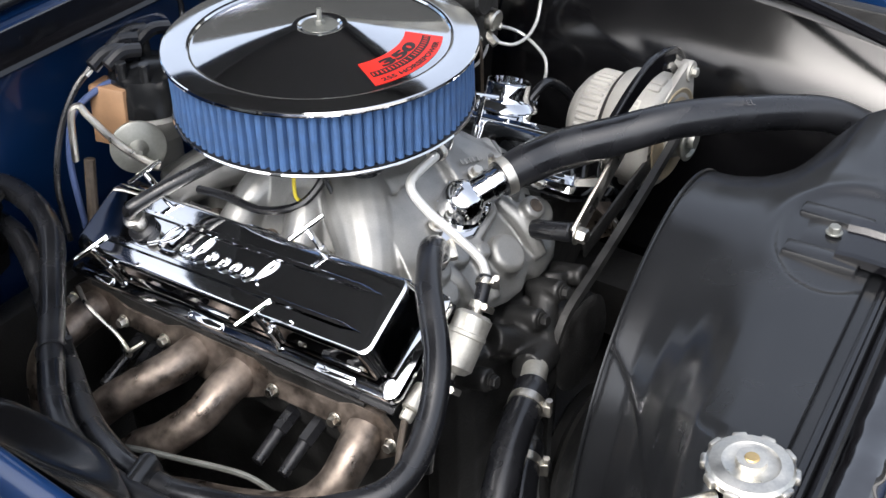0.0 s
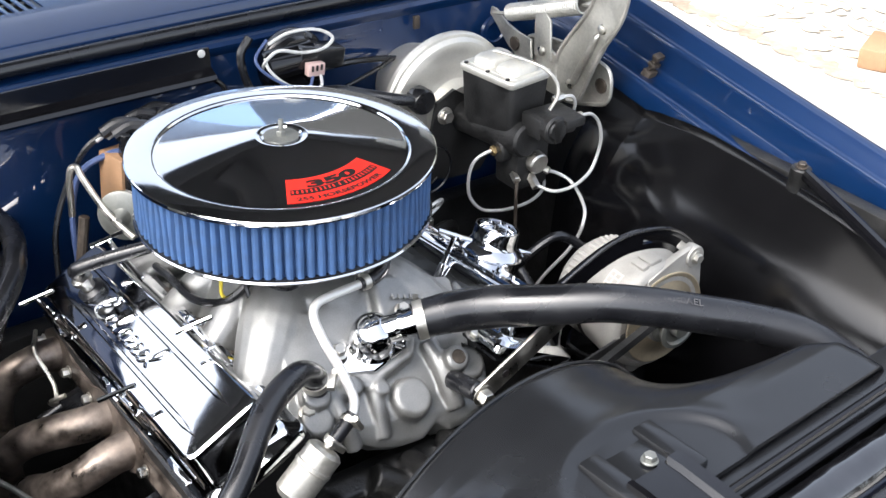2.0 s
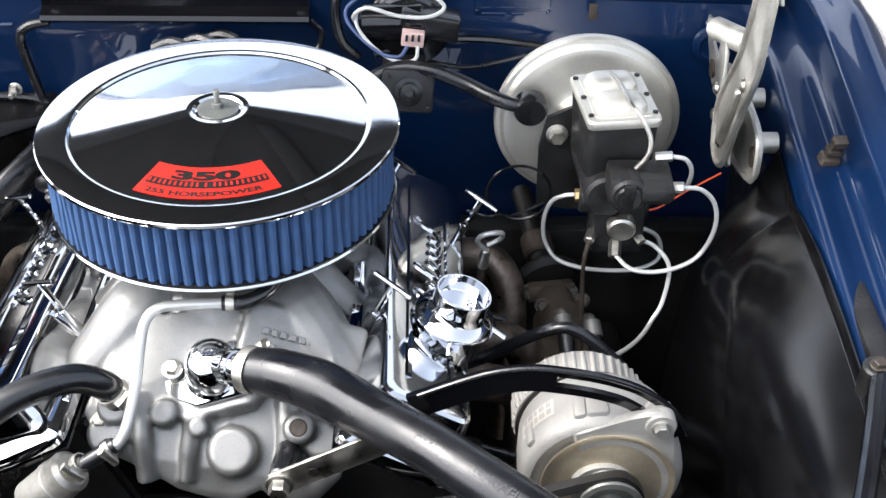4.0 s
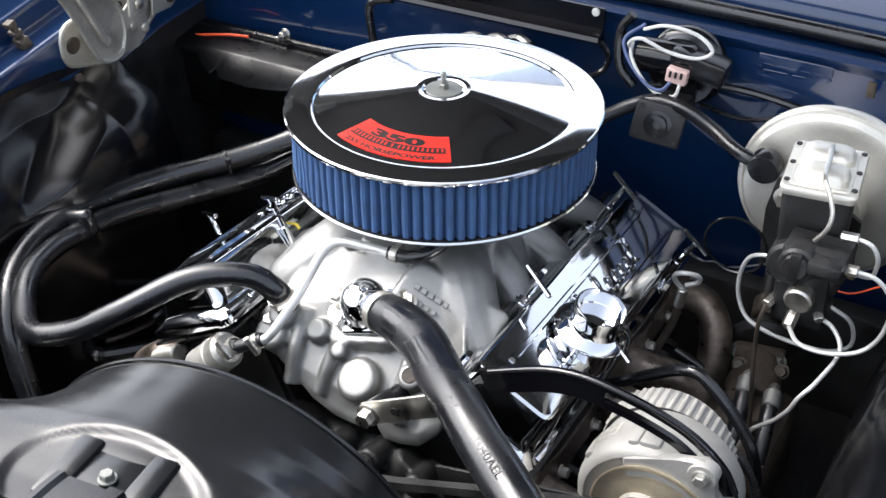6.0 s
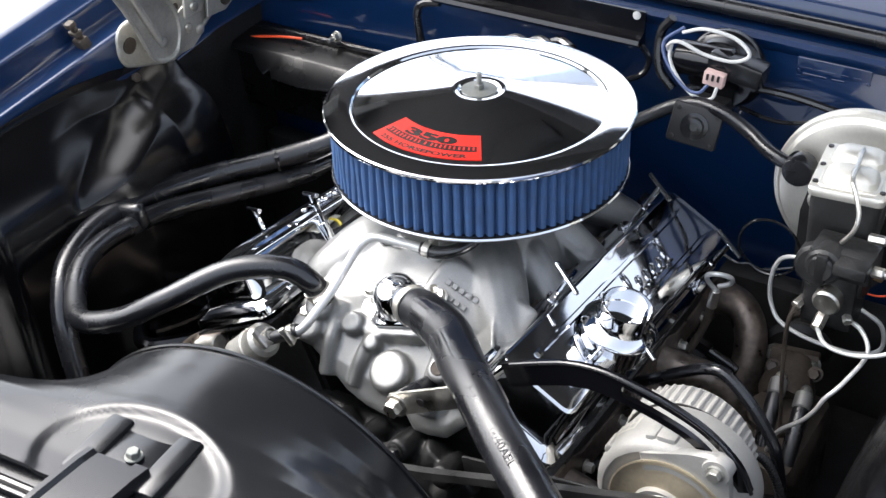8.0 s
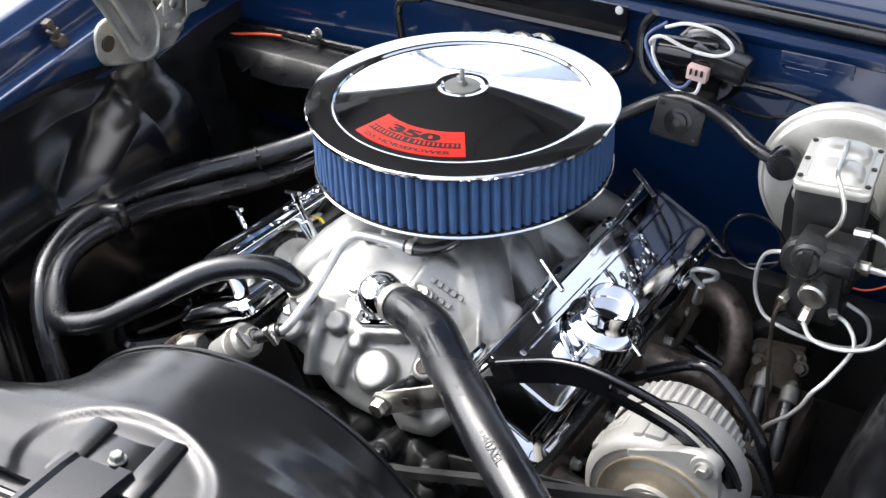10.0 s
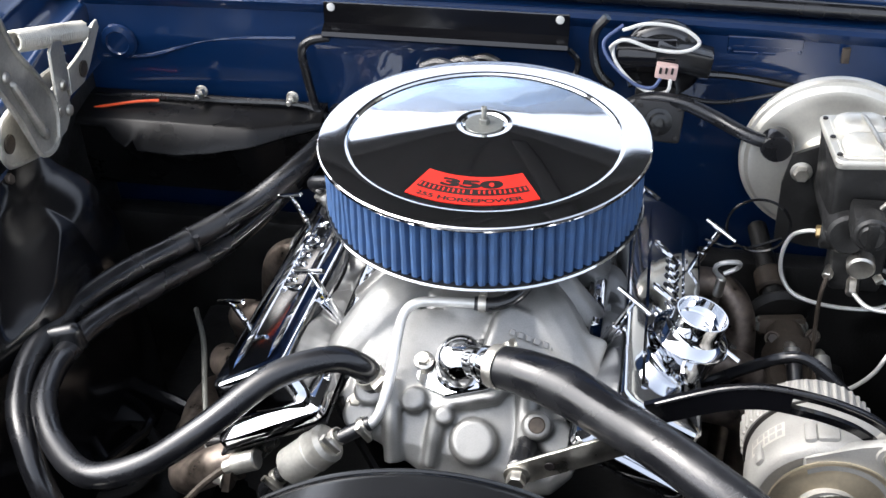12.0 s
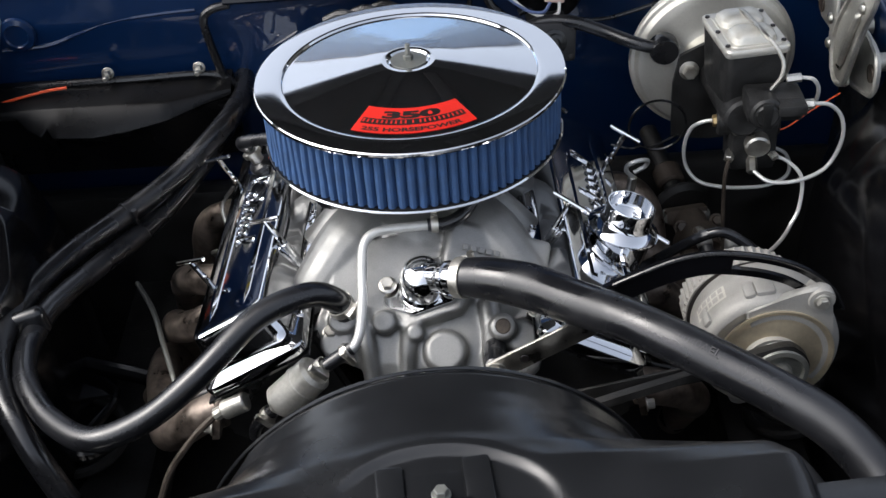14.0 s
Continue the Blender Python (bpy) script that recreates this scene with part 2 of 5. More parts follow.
def zf(y):
    """Height of the fender's inner lip along the car."""
    return 0.922 + 0.15 * min(y, 0.2) - 0.05 * min(0, y + 0.3) ** 2


def apron(y):
    """Depth of the blue apron under the lip, eased from bend to bend."""
    return float(np.mean([np.interp(y + e, [-0.35, -0.2, -0.1, 0.0, 0.03, 0.08, 0.2, 0.3], [-0.043, -0.052, -0.063, -0.088, -0.106, -0.112, -0.11, -0.105]) for e in np.linspace(-0.03, 0.03, 11)]))


def fender(s):
    """Crowned fender top, a folded lip, the gutter under it, its rolled inner ridge and the apron."""
    ridge = -0.036 if s > 0 else -0.021
    rings = []
    for y in np.linspace(-0.95, 0.75, 90):
        z = zf(y)
        d = apron(y)
        c = max(ridge, d + 0.012)
        sec = [(0.583, d - 0.001), (0.586, d + 0.004), (0.588, 0.5 * (d + c)), (0.5905, c - 0.008), (0.5922, c - 0.0028), (0.5945, c - 0.0006), (0.598, c), (0.602, c - 0.0008), (0.608, c - 0.0035), (0.616, c - 0.006), (0.623, c - 0.007), (0.634, c - 0.007), (0.6405, c - 0.004), (0.643, c + 0.002), (0.6435, 0.0), (0.644, 0.0075), (0.6455, 0.0095), (0.6475, 0.01), (0.652, 0.0125), (0.66, 0.0195), (0.667, 0.0255), (0.674, 0.0285), (0.682, 0.0275), (0.692, 0.022), (0.71, 0.006), (0.74, -0.03), (0.79, -0.085), (0.84, -0.15), (0.865, -0.24), (0.87, -0.34), (0.86, -0.62)]
        rings.append([(s * x, y, z + dz) for x, dz in sec])
    b = loft(rings, cap=False, closed=False)
    thicken(b, 0.0015)
    return b


for s in (-1, 1):
    part("fender", fender(s), BLUE, car, sharp=50)


def step(a):
    a = min(1.0, max(0.0, a))
    return a * a * (3 - 2 * a)


def inner_fender(s):
    """Black wheel house panel: steep slope with a soft pressed step, turned in short of the firewall."""
    rings = []
    for y in [*np.linspace(-0.68, -0.26, 40), *np.linspace(-0.255, 0.085, 150), 0.092, 0.096, 0.098, 0.099]:
        top = zf(y) + apron(min(y, 0.0)) + 0.012
        turn = max(0.0, (y - 0.085) / 0.014) ** 2
        sec = [(0.586, top + 0.012)]
        for dz in [*np.linspace(0, 0.17, 100), 0.19, 0.21, 0.28, 0.36, 0.42]:
            dx = 0.078 * math.tanh(dz / 0.076) + 0.055 * dz
            z = top - dz
            k = min(1.0, dz / 0.03)
            x = 0.584 - dx * (1 - 0.85 * (step((-0.3 - y) / 0.05) if s < 0 else 0.0))
            if s < 0:
                fade = step(dz / 0.055) * step((y + 0.2) / 0.1)
                x += 0.014 * k - 0.014 * k * (1 - step((y + 0.2) / 0.1)) - 0.048 * fade * step(max(0.0, (y + 0.046 - 2.67 * (z - 0.8)) / 0.1 + 0.75) ** 1.8)
            else:
                x -= 0.004 * k * step((y - (0.02 + 1.7 * (z - 0.86))) / 0.07 + 0.5)
            x += 0.03 * turn * k + 0.012 * k * max(0.0, (y - 0.02) / 0.07) ** 2
            z -= 0.012 * k * max(0.0, (y - 0.02) / 0.07) ** 2
            sec.append((x, z))
        rings.append([(s * x, y, z) for x, z in sec])
    b = loft(rings, cap=False, closed=False)
    thicken(b, 0.002)
    return b


for s in (-1, 1):
    part("inner_fender", inner_fender(s), SATINBLACK, car, "glossy black inner fender panel", 70)


def crown(x):
    return 0.012 * (1 - (x / 0.62) ** 2)


def firewall():
    rings = []
    for x in np.linspace(-0.60, 0.60, 60):
        sec = [(0.335, 0.25), (0.33, 0.5), (0.325, 0.6), (0.314, 0.68), (0.312, 0.8), (0.31, 0.872), (0.3095, 0.879), (0.3095, 0.886), (0.31, 0.892), (0.313, 0.91), (0.315, 0.93), (0.308, 0.94), (0.307, 0.945), (0.312, 0.9495), (0.322, 0.9495), (0.327, 0.944), (0.335, 0.941)]
        rings.append([(x, y + crown(x), z + 0.3 * crown(x)) for y, z in sec])
    b = loft(rings, cap=False, closed=False)
    thicken(b, 0.003)
    return b


part("firewall", firewall(), BLUE, car)
part("pressed_crease", tube([(-0.577, 0.3125, 0.856), (-0.514, 0.3145, 0.859), (-0.47, 0.317, 0.872), (-0.425, 0.319, 0.886), (-0.36, 0.32, 0.893), (-0.302, 0.321, 0.896)], 0.0035, 8), BLUE, car)
for a in (-1, 1):
    part("corner_boss", lathe([(0, 0), (0.026, 0), (0.024, 0.004), (0.017, 0.006), (0.015, 0.003), (0, 0.002)], pose(a * 0.55, 0.31, 0.88, 90), 28), BLUE, car)


def cowl():
    """Cowl panel with an opening for the air grille on the passenger side."""
    sec = [(0.338, 0.94), (0.362, 0.94), (0.367, 0.945), (0.368, 0.966), (0.372, 0.975), (0.382, 0.979), (0.415, 0.9865), (0.428, 0.9885), (0.44, 0.9892), (0.45, 0.9892), (0.535, 0.9862), (0.545, 0.985), (0.585, 0.978), (0.61, 0.97)]
    xs = sorted([*np.linspace(-0.72, 0.72, 50), -0.442, -0.1])
    b = bmesh.new()
    vs = [[b.verts.new((x, y + crown(x), z + 0.4 * crown(x))) for y, z in sec] for x in xs]
    for k in range(len(xs) - 1):
        for i in range(len(sec) - 1):
            if -0.443 < xs[k] and xs[k + 1] < -0.099 and sec[i][0] == 0.45:
                continue
            b.faces.new((vs[k][i], vs[k + 1][i], vs[k + 1][i + 1], vs[k][i + 1]))
    thicken(b, -0.003)
    return b


part("cowl", cowl(), BLUE, car)
part("grille_shade", span(-0.46, -0.085, 0.44, 0.56, 0.93, 0.972, 0.004), INK, car, "black block standing in for the shade under the cowl grille")
for k in range(25):
    x = -0.434 + 0.0136 * k
    part("vent_bar", box((0.0075, 0.084, 0.004), pose(x, 0.4925 + crown(x), 0.9872 + 0.4 * crown(x), -2, 18, 0), 0.0012, 1), BLUE, car)
part("toe_board", span(-0.6, 0.6, 0.285, 0.325, 0.3, 0.62, 0.012), BLACKIRON, car)
part("cowl_seal", tube([(x, 0.349 + crown(x), 0.958 + 0.4 * crown(x)) for x in np.linspace(-0.6, 0.6, 24)], 0.0105, 12, 2), RUBBER, car, "black rubber cowl seal")


def at_hood(m):
    return Matrix.Translation((0, 0.50, 1.255)) @ pose(0, 0, 0, -54) @ m


part("hood", box((1.42, 1.15, 0.012), at_hood(pose(0, -0.575, 0.02)), 0.004), HOODBLACK, car, "raised hood with black underside and bracing")
for x in (-0.68, 0.68):
    part("hood_rim", box((0.05, 1.13, 0.03), at_hood(pose(x, -0.575, 0.0)), 0.006), HOODBLACK, car)
for y in (-0.03, -1.12):
    part("hood_rim", box((1.3, 0.06, 0.03), at_hood(pose(0, y, 0.0)), 0.006), HOODBLACK, car)
for a in (-1, 1):
    part("hood_brace", box((0.05, 1.05, 0.02), at_hood(pose(0.29 * a, -0.575, 0.004, 0, 0, 27 * a)), 0.005), HOODBLACK, car)
part("hood_skin", box((1.44, 1.17, 0.003), at_hood(pose(0, -0.575, 0.029)), 0.001), BLUE, car)
part("windshield_trim", box((1.34, 0.07, 0.012), pose(0, 0.585, 0.986, 8), 0.004), GLOSSBLACK, car, "black strip along the windshield base")
slope = Matrix.Translation((0, 0.61, 0.975)) @ pose(0, 0, 0, 36)
pane = part("windshield", prism([(-0.62, 0), (0.62, 0), (0.5, 0.57), (-0.5, 0.57)], 0.005, slope), GLASS, car, "blue tinted windshield glass")
pane.visible_shadow = False
for a, c in (((-0.63, 0.0), (-0.51, 0.57)), ((0.63, 0.0), (0.51, 0.57)), ((-0.51, 0.575), (0.51, 0.575))):
    part("windshield_moulding", tube([slope @ Vector((*a, 0.006)), slope @ Vector((*c, 0.006))], 0.009, 10, curved=False), CHROME, car, "bright windshield moulding")
part("mirror", lathe([(0, 0), (0.07, 0), (0.085, 0.006), (0.08, 0.018), (0, 0.024)], slope @ pose(0, 0.44, -0.07, 54) @ Matrix.Diagonal((1, 0.36, 1, 1)), 28), STEEL, car, "oval inside mirror")
part("dashboard", box((1.3, 0.6, 0.03), pose(0, 0.93, 0.962, 0), 0.01), HOODBLACK, car, "dark dashboard top")
part("cabin_floor", box((1.3, 1.2, 0.03), pose(0, 1.6, 0.5, 0), 0.01), HOODBLACK, car)
part("roof_panel", box((1.02, 1.0, 0.03), pose(0, 1.58, 1.322), 0.012), BLUE, car)
for a in (-1, 1):
    part("roof_pillar", tube([(0.66 * a, 0.6, 0.96), (0.53 * a, 1.09, 1.315)], 0.022, 10, curved=False), BLUE, car)
    part("side_panel", span(0.6 * a - 0.02, 0.6 * a + 0.02, 0.62, 2.1, 0.3, 0.95, 0.01), BLUE, car)

SHEAR = Matrix(((1, 0, 0, 0), (0.082, 1, 0, 0), (0, 0, 1, 0), (0, 0, 0, 1)))


def core_support():
    rnd = random.Random(5)
    rings = []
    for x in np.linspace(-0.6, 0.6, 70):
        w = [0.0022 * rnd.uniform(-1, 1) for _ in range(4)]
        rings.append([(x, y, z) for y, z in ((-0.664, 0.80), (-0.665, 0.842), (-0.669, 0.853 + w[0]), (-0.676, 0.8605 + w[1]), (-0.688, 0.8635 + w[2]), (-0.702, 0.861 + w[3]), (-0.71, 0.853), (-0.714, 0.835), (-0.716, 0.79), (-0.73, 0.78), (-0.76, 0.777), (-0.79, 0.775), (-0.8, 0.765), (-0.80, 0.45), (-0.76, 0.45), (-0.76, 0.78))])
    b = loft(rings)
    b.transform(SHEAR)
    return b


part("core_support", core_support(), SCARRED, car, "black painted radiator core support crossmember", 50)
b = tube([(-0.44, -0.667, 0.868), (0.46, -0.667, 0.868)], 0.0055, 10, curved=False)
b.transform(SHEAR)
part("support_rail", b, GLOSSBLACK, car)
part("support_bolt", hexbolt((0.13, -0.735, 0.781), (0, 0, 1), 0.0065, 0.007), STEEL, car)
part("nose_panel", span(-0.8, 0.8, -1.02, -0.82, 0.45, 0.78, 0.03), BLUE, car)
for a in (-1, 1):
    part("frame_rail", span(a * 0.42 - 0.05, a * 0.42 + 0.05, -0.75, 0.33, 0.36, 0.46, 0.015), BLACKIRON, car)
    part("floor_blocker", span(a * 0.375 - 0.225, a * 0.375 + 0.225, -0.75, 0.5, 0.3, 0.312, 0.003), BLACKIRON, car)
    part("void_backing", span(a * 0.61 - 0.012, a * 0.61 + 0.012, -0.75, 0.55, 0.3, 0.86, 0.004), BLACKIRON, car)
    part("wheel", lathe([(0.18, -0.1), (0.3, -0.1), (0.325, -0.08), (0.33, 0), (0.325, 0.08), (0.3, 0.1), (0.18, 0.1), (0.18, -0.1)], pose(a * 0.74, -0.12, 0.33, 0, 90, 0), 40), RUBBER, car)
    plate = [(0.5, 0.0), (0.34, -0.066), (0.34, -0.1), (0.4, -0.17), (0.425, -0.185), (0.45, -0.17), (0.505, -0.09), (0.515, -0.03)]
    window = [(0.488, -0.025), (0.405, -0.078), (0.425, -0.152), (0.44, -0.148), (0.49, -0.085)]
    rim = [(a * x, y, 0.558) for x, y in plate]
    part("control_arm", tube(rim + rim[:1], 0.011, 10, 3), SATINBLACK, car, "black pressed upper control arm")
    rim = [(a * x, y, 0.561) for x, y in window]
    part("arm_flange", tube(rim + rim[:1], 0.006, 8, 3), SATINBLACK, car)
    for q in range(len(window)):
        x0, y0, x1, y1 = *window[q], *window[(q + 1) % len(window)]
        near = sorted(plate, key=lambda v: (v[0] - (x0 + x1) / 2) ** 2 + (v[1] - (y0 + y1) / 2) ** 2)[:2]
        web = [(x0, y0), (x1, y1), *sorted(near, key=lambda v: (v[0] - x1) ** 2 + (v[1] - y1) ** 2)]
        part("arm_web", prism([(a * x, y) for x, y in web], 0.005, pose(0, 0, 0.552)), SATINBLACK, car)
    part("ball_joint", lathe([(0, 0), (0.026, 0), (0.028, 0.006), (0.022, 0.014), (0.012, 0.02), (0, 0.022)], pose(a * 0.343, -0.083, 0.553), 24), GRIME, car)
    part("coil_spring", tube([(a * 0.455 + 0.05 * math.cos(g), -0.09 + 0.05 * math.sin(g), 0.36 + 0.011 * g) for g in np.linspace(0, 5.2 * math.pi, 90)], 0.0075, 8, curved=False), BLACKIRON, car)
part("fender_brace", tube([(0.594, -0.275, 0.872), (0.55, -0.4, 0.866), (0.47, -0.6, 0.86), (0.45, -0.67, 0.858)], 0.0085, 10), GLOSSBLACK, car, "black brace rod from fender to support")
part("brace_end", rod((0.592, -0.272, 0.845), (0.592, -0.274, 0.879), 0.0135, 20), BLACKIRON, car)
part("brace_bolt", hexbolt((0.592, -0.274, 0.879), (0, -0.1, 1), 0.006, 0.005), GRIME, car)
for p, a in (((0.622, 0.04, 0.882), 1), ((-0.622, -0.026, 0.892), -1)):
    m = Matrix.Translation(p) @ pose(0, 0, 0, 22, 5 * a, 8 * a)
    clip = box((0.02, 0.016, 0.016), m @ pose(0, 0, 0.006), 0.0025)
    add(clip, box((0.012, 0.007, 0.032), m @ pose(0, 0.001, 0.022), 0.0015))
    add(clip, box((0.017, 0.013, 0.007), m @ pose(0, 0, 0.0235, 0, 6), 0.0015))
    add(clip, box((0.016, 0.012, 0.009), m @ pose(0, 0, 0.037, 0, -6), 0.002))
    part("rubber_bumper", clip, GRIME, car, "brown notched rubber hood bumper")
part("apron_tab", prism([(-0.03, 0.004), (0.026, 0.004), (0.012, -0.012), (0.002, -0.019), (-0.006, -0.016), (-0.016, -0.006)], 0.003, Matrix(((0, 0, 1, -0.583), (1, 0, 0, 0.012), (0, 1, 0, 0.842), (0, 0, 0, 1)))), BLUE, car)
for p in ((-0.581, 0.014, 0.836), (-0.5, 0.09, 0.737)):
    part("clip_nut", hexbolt(p, (-1 if p[0] > 0 else 1, 0, 0.3), 0.007, 0.008), GRIME, car)

# ---- engine ----
engine = thing("engine", (0, 0, 0.3), "small block engine with aluminium intake and black painted block", "engine")
part("block", span(-0.17, 0.17, -0.2, 0.25, 0.3, 0.6, 0.02), BLACKIRON, engine)
for s in (-1, 1):
    sec = [(0.118, 0.757), (0.236, 0.694), (0.234, 0.615), (0.15, 0.56), (0.07, 0.64)]
    b = loft([[(s * x, y, z) for x, z in sec] for y in (-0.225, 0.185)])
    bmesh.ops.bevel(b, geom=b.edges[:], offset=0.006, segments=2, affect="EDGES")
    part("cylinder_head", b, BLACKIRON, engine, "black cylinder head")
    b = loft([[(s * x, y, z) for x, z in ((0.121, 0.760), (0.239, 0.697), (0.238, 0.694), (0.12, 0.757))] for y in (-0.258, 0.208)])
    part("gasket", b, RUBBER, engine)
def water_pump():
    b = bmesh.new()
    add(b, span(-0.12, 0.13, -0.262, -0.2, 0.36, 0.655, 0.03))
    add(b, rod((0.07, -0.31, 0.6), (0.07, -0.25, 0.6), 0.045))
    for p, q, r in (((0.064, -0.262, 0.66), (0.02, -0.285, 0.63), 0.016), ((0.1, -0.25, 0.665), (0.07, -0.27, 0.61), 0.018), ((-0.04, -0.25, 0.655), (0.02, -0.28, 0.62), 0.02), ((-0.04, -0.3, 0.632), (0.04, -0.285, 0.61), 0.021), ((-0.06, -0.3, 0.575), (0.04, -0.285, 0.59), 0.02), ((0.14, -0.25, 0.64), (0.09, -0.28, 0.6), 0.018)):
        add(b, tube([p, tuple(0.5 * (u + v) for u, v in zip(p, q)), q], r, 12, 4))
    for x, z in ((0.064, 0.672), (0.015, 0.662), (-0.095, 0.65), (0.12, 0.66)):
        add(b, rod((x, -0.285, z), (x, -0.24, z - 0.01), 0.014, 16))
    return b


cast(part("water_pump", water_pump(), BLACKIRON, engine, "black painted water pump casting"), 0.003, 3)
for x, z in ((0.064, 0.672), (0.015, 0.662), (-0.095, 0.65)):
    part("pump_bolt", hexbolt((x, -0.286, z), (0, -1, 0.2), 0.0075, 0.007), BLACKIRON, engine)
part("pump_pulley", lathe([(0, 0), (0.056, 0), (0.062, 0.004), (0.054, 0.01), (0.062, 0.016), (0.056, 0.02), (0, 0.02)], pose(0.075, -0.292, 0.598, 90), 40), BLACKIRON, engine)
part("crank_pulley", lathe([(0, 0), (0.085, 0), (0.09, 0.004), (0.08, 0.012), (0.09, 0.02), (0.085, 0.024), (0, 0.024)], pose(0.1, -0.29, 0.4, 90), 40), BLACKIRON, engine)


def belt():
    """A flat band from the alternator round the pump to the crank."""
    pts = smooth_path([(x, -0.3 + 0.01 * max(0.0, (x - 0.2) / 0.2), z) for x, z in ((0.4, 0.722), (0.4, 0.738), (0.39, 0.7535), (0.3705, 0.7595), (0.3, 0.7385), (0.205, 0.711), (0.116, 0.679), (0.048, 0.655), (0.02, 0.615), (0.011, 0.55), (0.011, 0.45), (0.03, 0.39))], 6)
    rings = []
    for i, p in enumerate(pts):
        t = (pts[min(i + 1, len(pts) - 1)] - pts[max(i - 1, 0)]).normalized()
        side, w = Vector((-t.z, 0, t.x)) * 0.004, Vector((0, 0.0065, 0))
        rings.append([p + side + w, p + side - w, p - side - w * 0.7, p - side + w * 0.7])
    return loft(rings)


part("fan_belt", belt(), BLACKIRON, engine, "black fan belt")


def deck_z(y):
    """Height of the sloping front deck of the intake."""
    return float(np.interp(y, [-0.27, -0.25, -0.235, -0.2, -0.13], [0.672, 0.695, 0.726, 0.764, 0.815]))


def manifold():
    b = bmesh.new()
    # sloping front deck
    deck = [(-0.112, -0.19), (-0.122, -0.208), (-0.106, -0.224), (-0.086, -0.23), (-0.06, -0.237), (-0.03, -0.245), (0.0, -0.249), (0.03, -0.25), (0.05, -0.245), (0.066, -0.252), (0.086, -0.251), (0.106, -0.249), (0.126, -0.24), (0.138, -0.215), (0.13, -0.185), (0.1, -0.13), (-0.08, -0.13)]
    add(b, loft([[(x * 0.86, y * 0.88, deck_z(y) - 0.04) for x, y in deck], [(x, y, deck_z(y) - 0.014) for x, y in deck], [(x, y, deck_z(y) - 0.006) for x, y in deck], [(x * 0.97, y * 0.98 - 0.002, deck_z(y)) for x, y in deck]]))

    def boss(x, y, r, up, down=0.03, flat=0.0):
        z = deck_z(y)
        n = Vector((0, -0.66 - flat, 0.75)).normalized()
        add(b, rod(Vector((x, y, z)) - n * down, Vector((x, y, z)) + n * up, r, 20, 0.2))
    boss(0.024, -0.232, 0.0245, 0.009)
    boss(-0.041, -0.208, 0.0135, 0.009)
    boss(-0.008, -0.217, 0.0095, 0.01)
    boss(0.088, -0.218, 0.015, 0.022)
    boss(0.108, -0.224, 0.02, 0.008)
    boss(-0.094, -0.222, 0.019, 0.012)
    boss(-0.086, -0.205, 0.017, 0.016)
    # ribs that run down the front
    for x0, x1, r in ((-0.012, -0.02, 0.009), (-0.066, -0.058, 0.01), (0.074, 0.078, 0.012)):
        add(b, tube([(x0, -0.19, 0.762), (0.5 * (x0 + x1), -0.222, 0.738), (x1, -0.243, 0.7)], r, 10, 4))
    # thermostat pad and water passage
    add(b, prism([(-0.052, -0.01), (-0.034, -0.03), (0.034, -0.03), (0.052, -0.01), (0.052, 0.012), (0.034, 0.032), (-0.034, 0.032), (-0.052, 0.012)], 0.02, pose(0.008, -0.178, 0.757, 26, -14, 6), 0.003))
    add(b, tube([(-0.1, -0.17, 0.74), (-0.05, -0.165, 0.748), (0.0, -0.17, 0.752), (0.06, -0.165, 0.752), (0.115, -0.175, 0.74)], 0.026, 14, 5))
    # plenum dome and carburettor pad
    ring = [(math.cos(a), math.sin(a)) for a in np.linspace(0, 2 * math.pi, 28, endpoint=False)]
    add(b, loft([[(x * hx, yc + y * hy, z) for x, y in ring] for hx, hy, yc, z in ((0.12, 0.16, -0.02, 0.70), (0.115, 0.15, -0.02, 0.75), (0.10, 0.13, -0.022, 0.79), (0.085, 0.112, -0.015, 0.822), (0.075, 0.1, 0, 0.832))]))
    add(b, span(-0.07, 0.07, -0.085, 0.085, 0.815, 0.838, 0.006))
    for s in (-1, 1):
        for y0, y1, up in ((-0.06, -0.155, 0.0), (-0.02, -0.05, 0.0), (0.02, 0.045, 0.0), (0.06, 0.155, 0.0)):
            add(b, tube([(s * 0.035, y0, 0.805), (s * 0.08, y0 * 0.5 + y1 * 0.5, 0.788), (s * 0.112, y1 * 0.85 + y0 * 0.15, 0.762), (s * 0.135, y1, 0.735)], [0.042, 0.04, 0.034, 0.028] if y1 < -0.1 else [0.03, 0.026, 0.024, 0.026], 18, 5))
        add(b, box((0.05, 0.40, 0.03), pose(s * 0.122, -0.01, 0.712, 0, s * 38, 0), 0.006))
        for y in (-0.1, 0.0, 0.1):
            add(b, rod((s * 0.108, y, 0.70), (s * 0.122, y, 0.752), 0.012))
    add(b, span(-0.095, 0.095, 0.1, 0.2, 0.69, 0.765, 0.012))
    # sloping wing that carries the casting marks
    add(b, box((0.122, 0.062, 0.02), pose(0.085, -0.146, 0.789, 38, 20, 0), 0.006))
    return b


cast(part("intake_manifold", manifold(), CAST, engine, "cast aluminium intake manifold with bosses"), 0.0022, 3)
n = Vector((0, -0.66, 0.75)).normalized()
q = Vector((0.088, -0.218, deck_z(-0.218))) + n * 0.0215
part("plug_hole", rod(q, q + n * 0.001, 0.0085, 20), GRIME, engine)


def marks(line, at, m, h, material, parent, name="raised_mark"):
    """A row of small plain bars for writing that stays unread."""
    x = at[0]
    for w in line:
        part(name, box((w, h, 0.0016), m @ pose(x + w / 2, at[1], 0), 0.0005, 1), material, parent)
        x += w + 0.0028


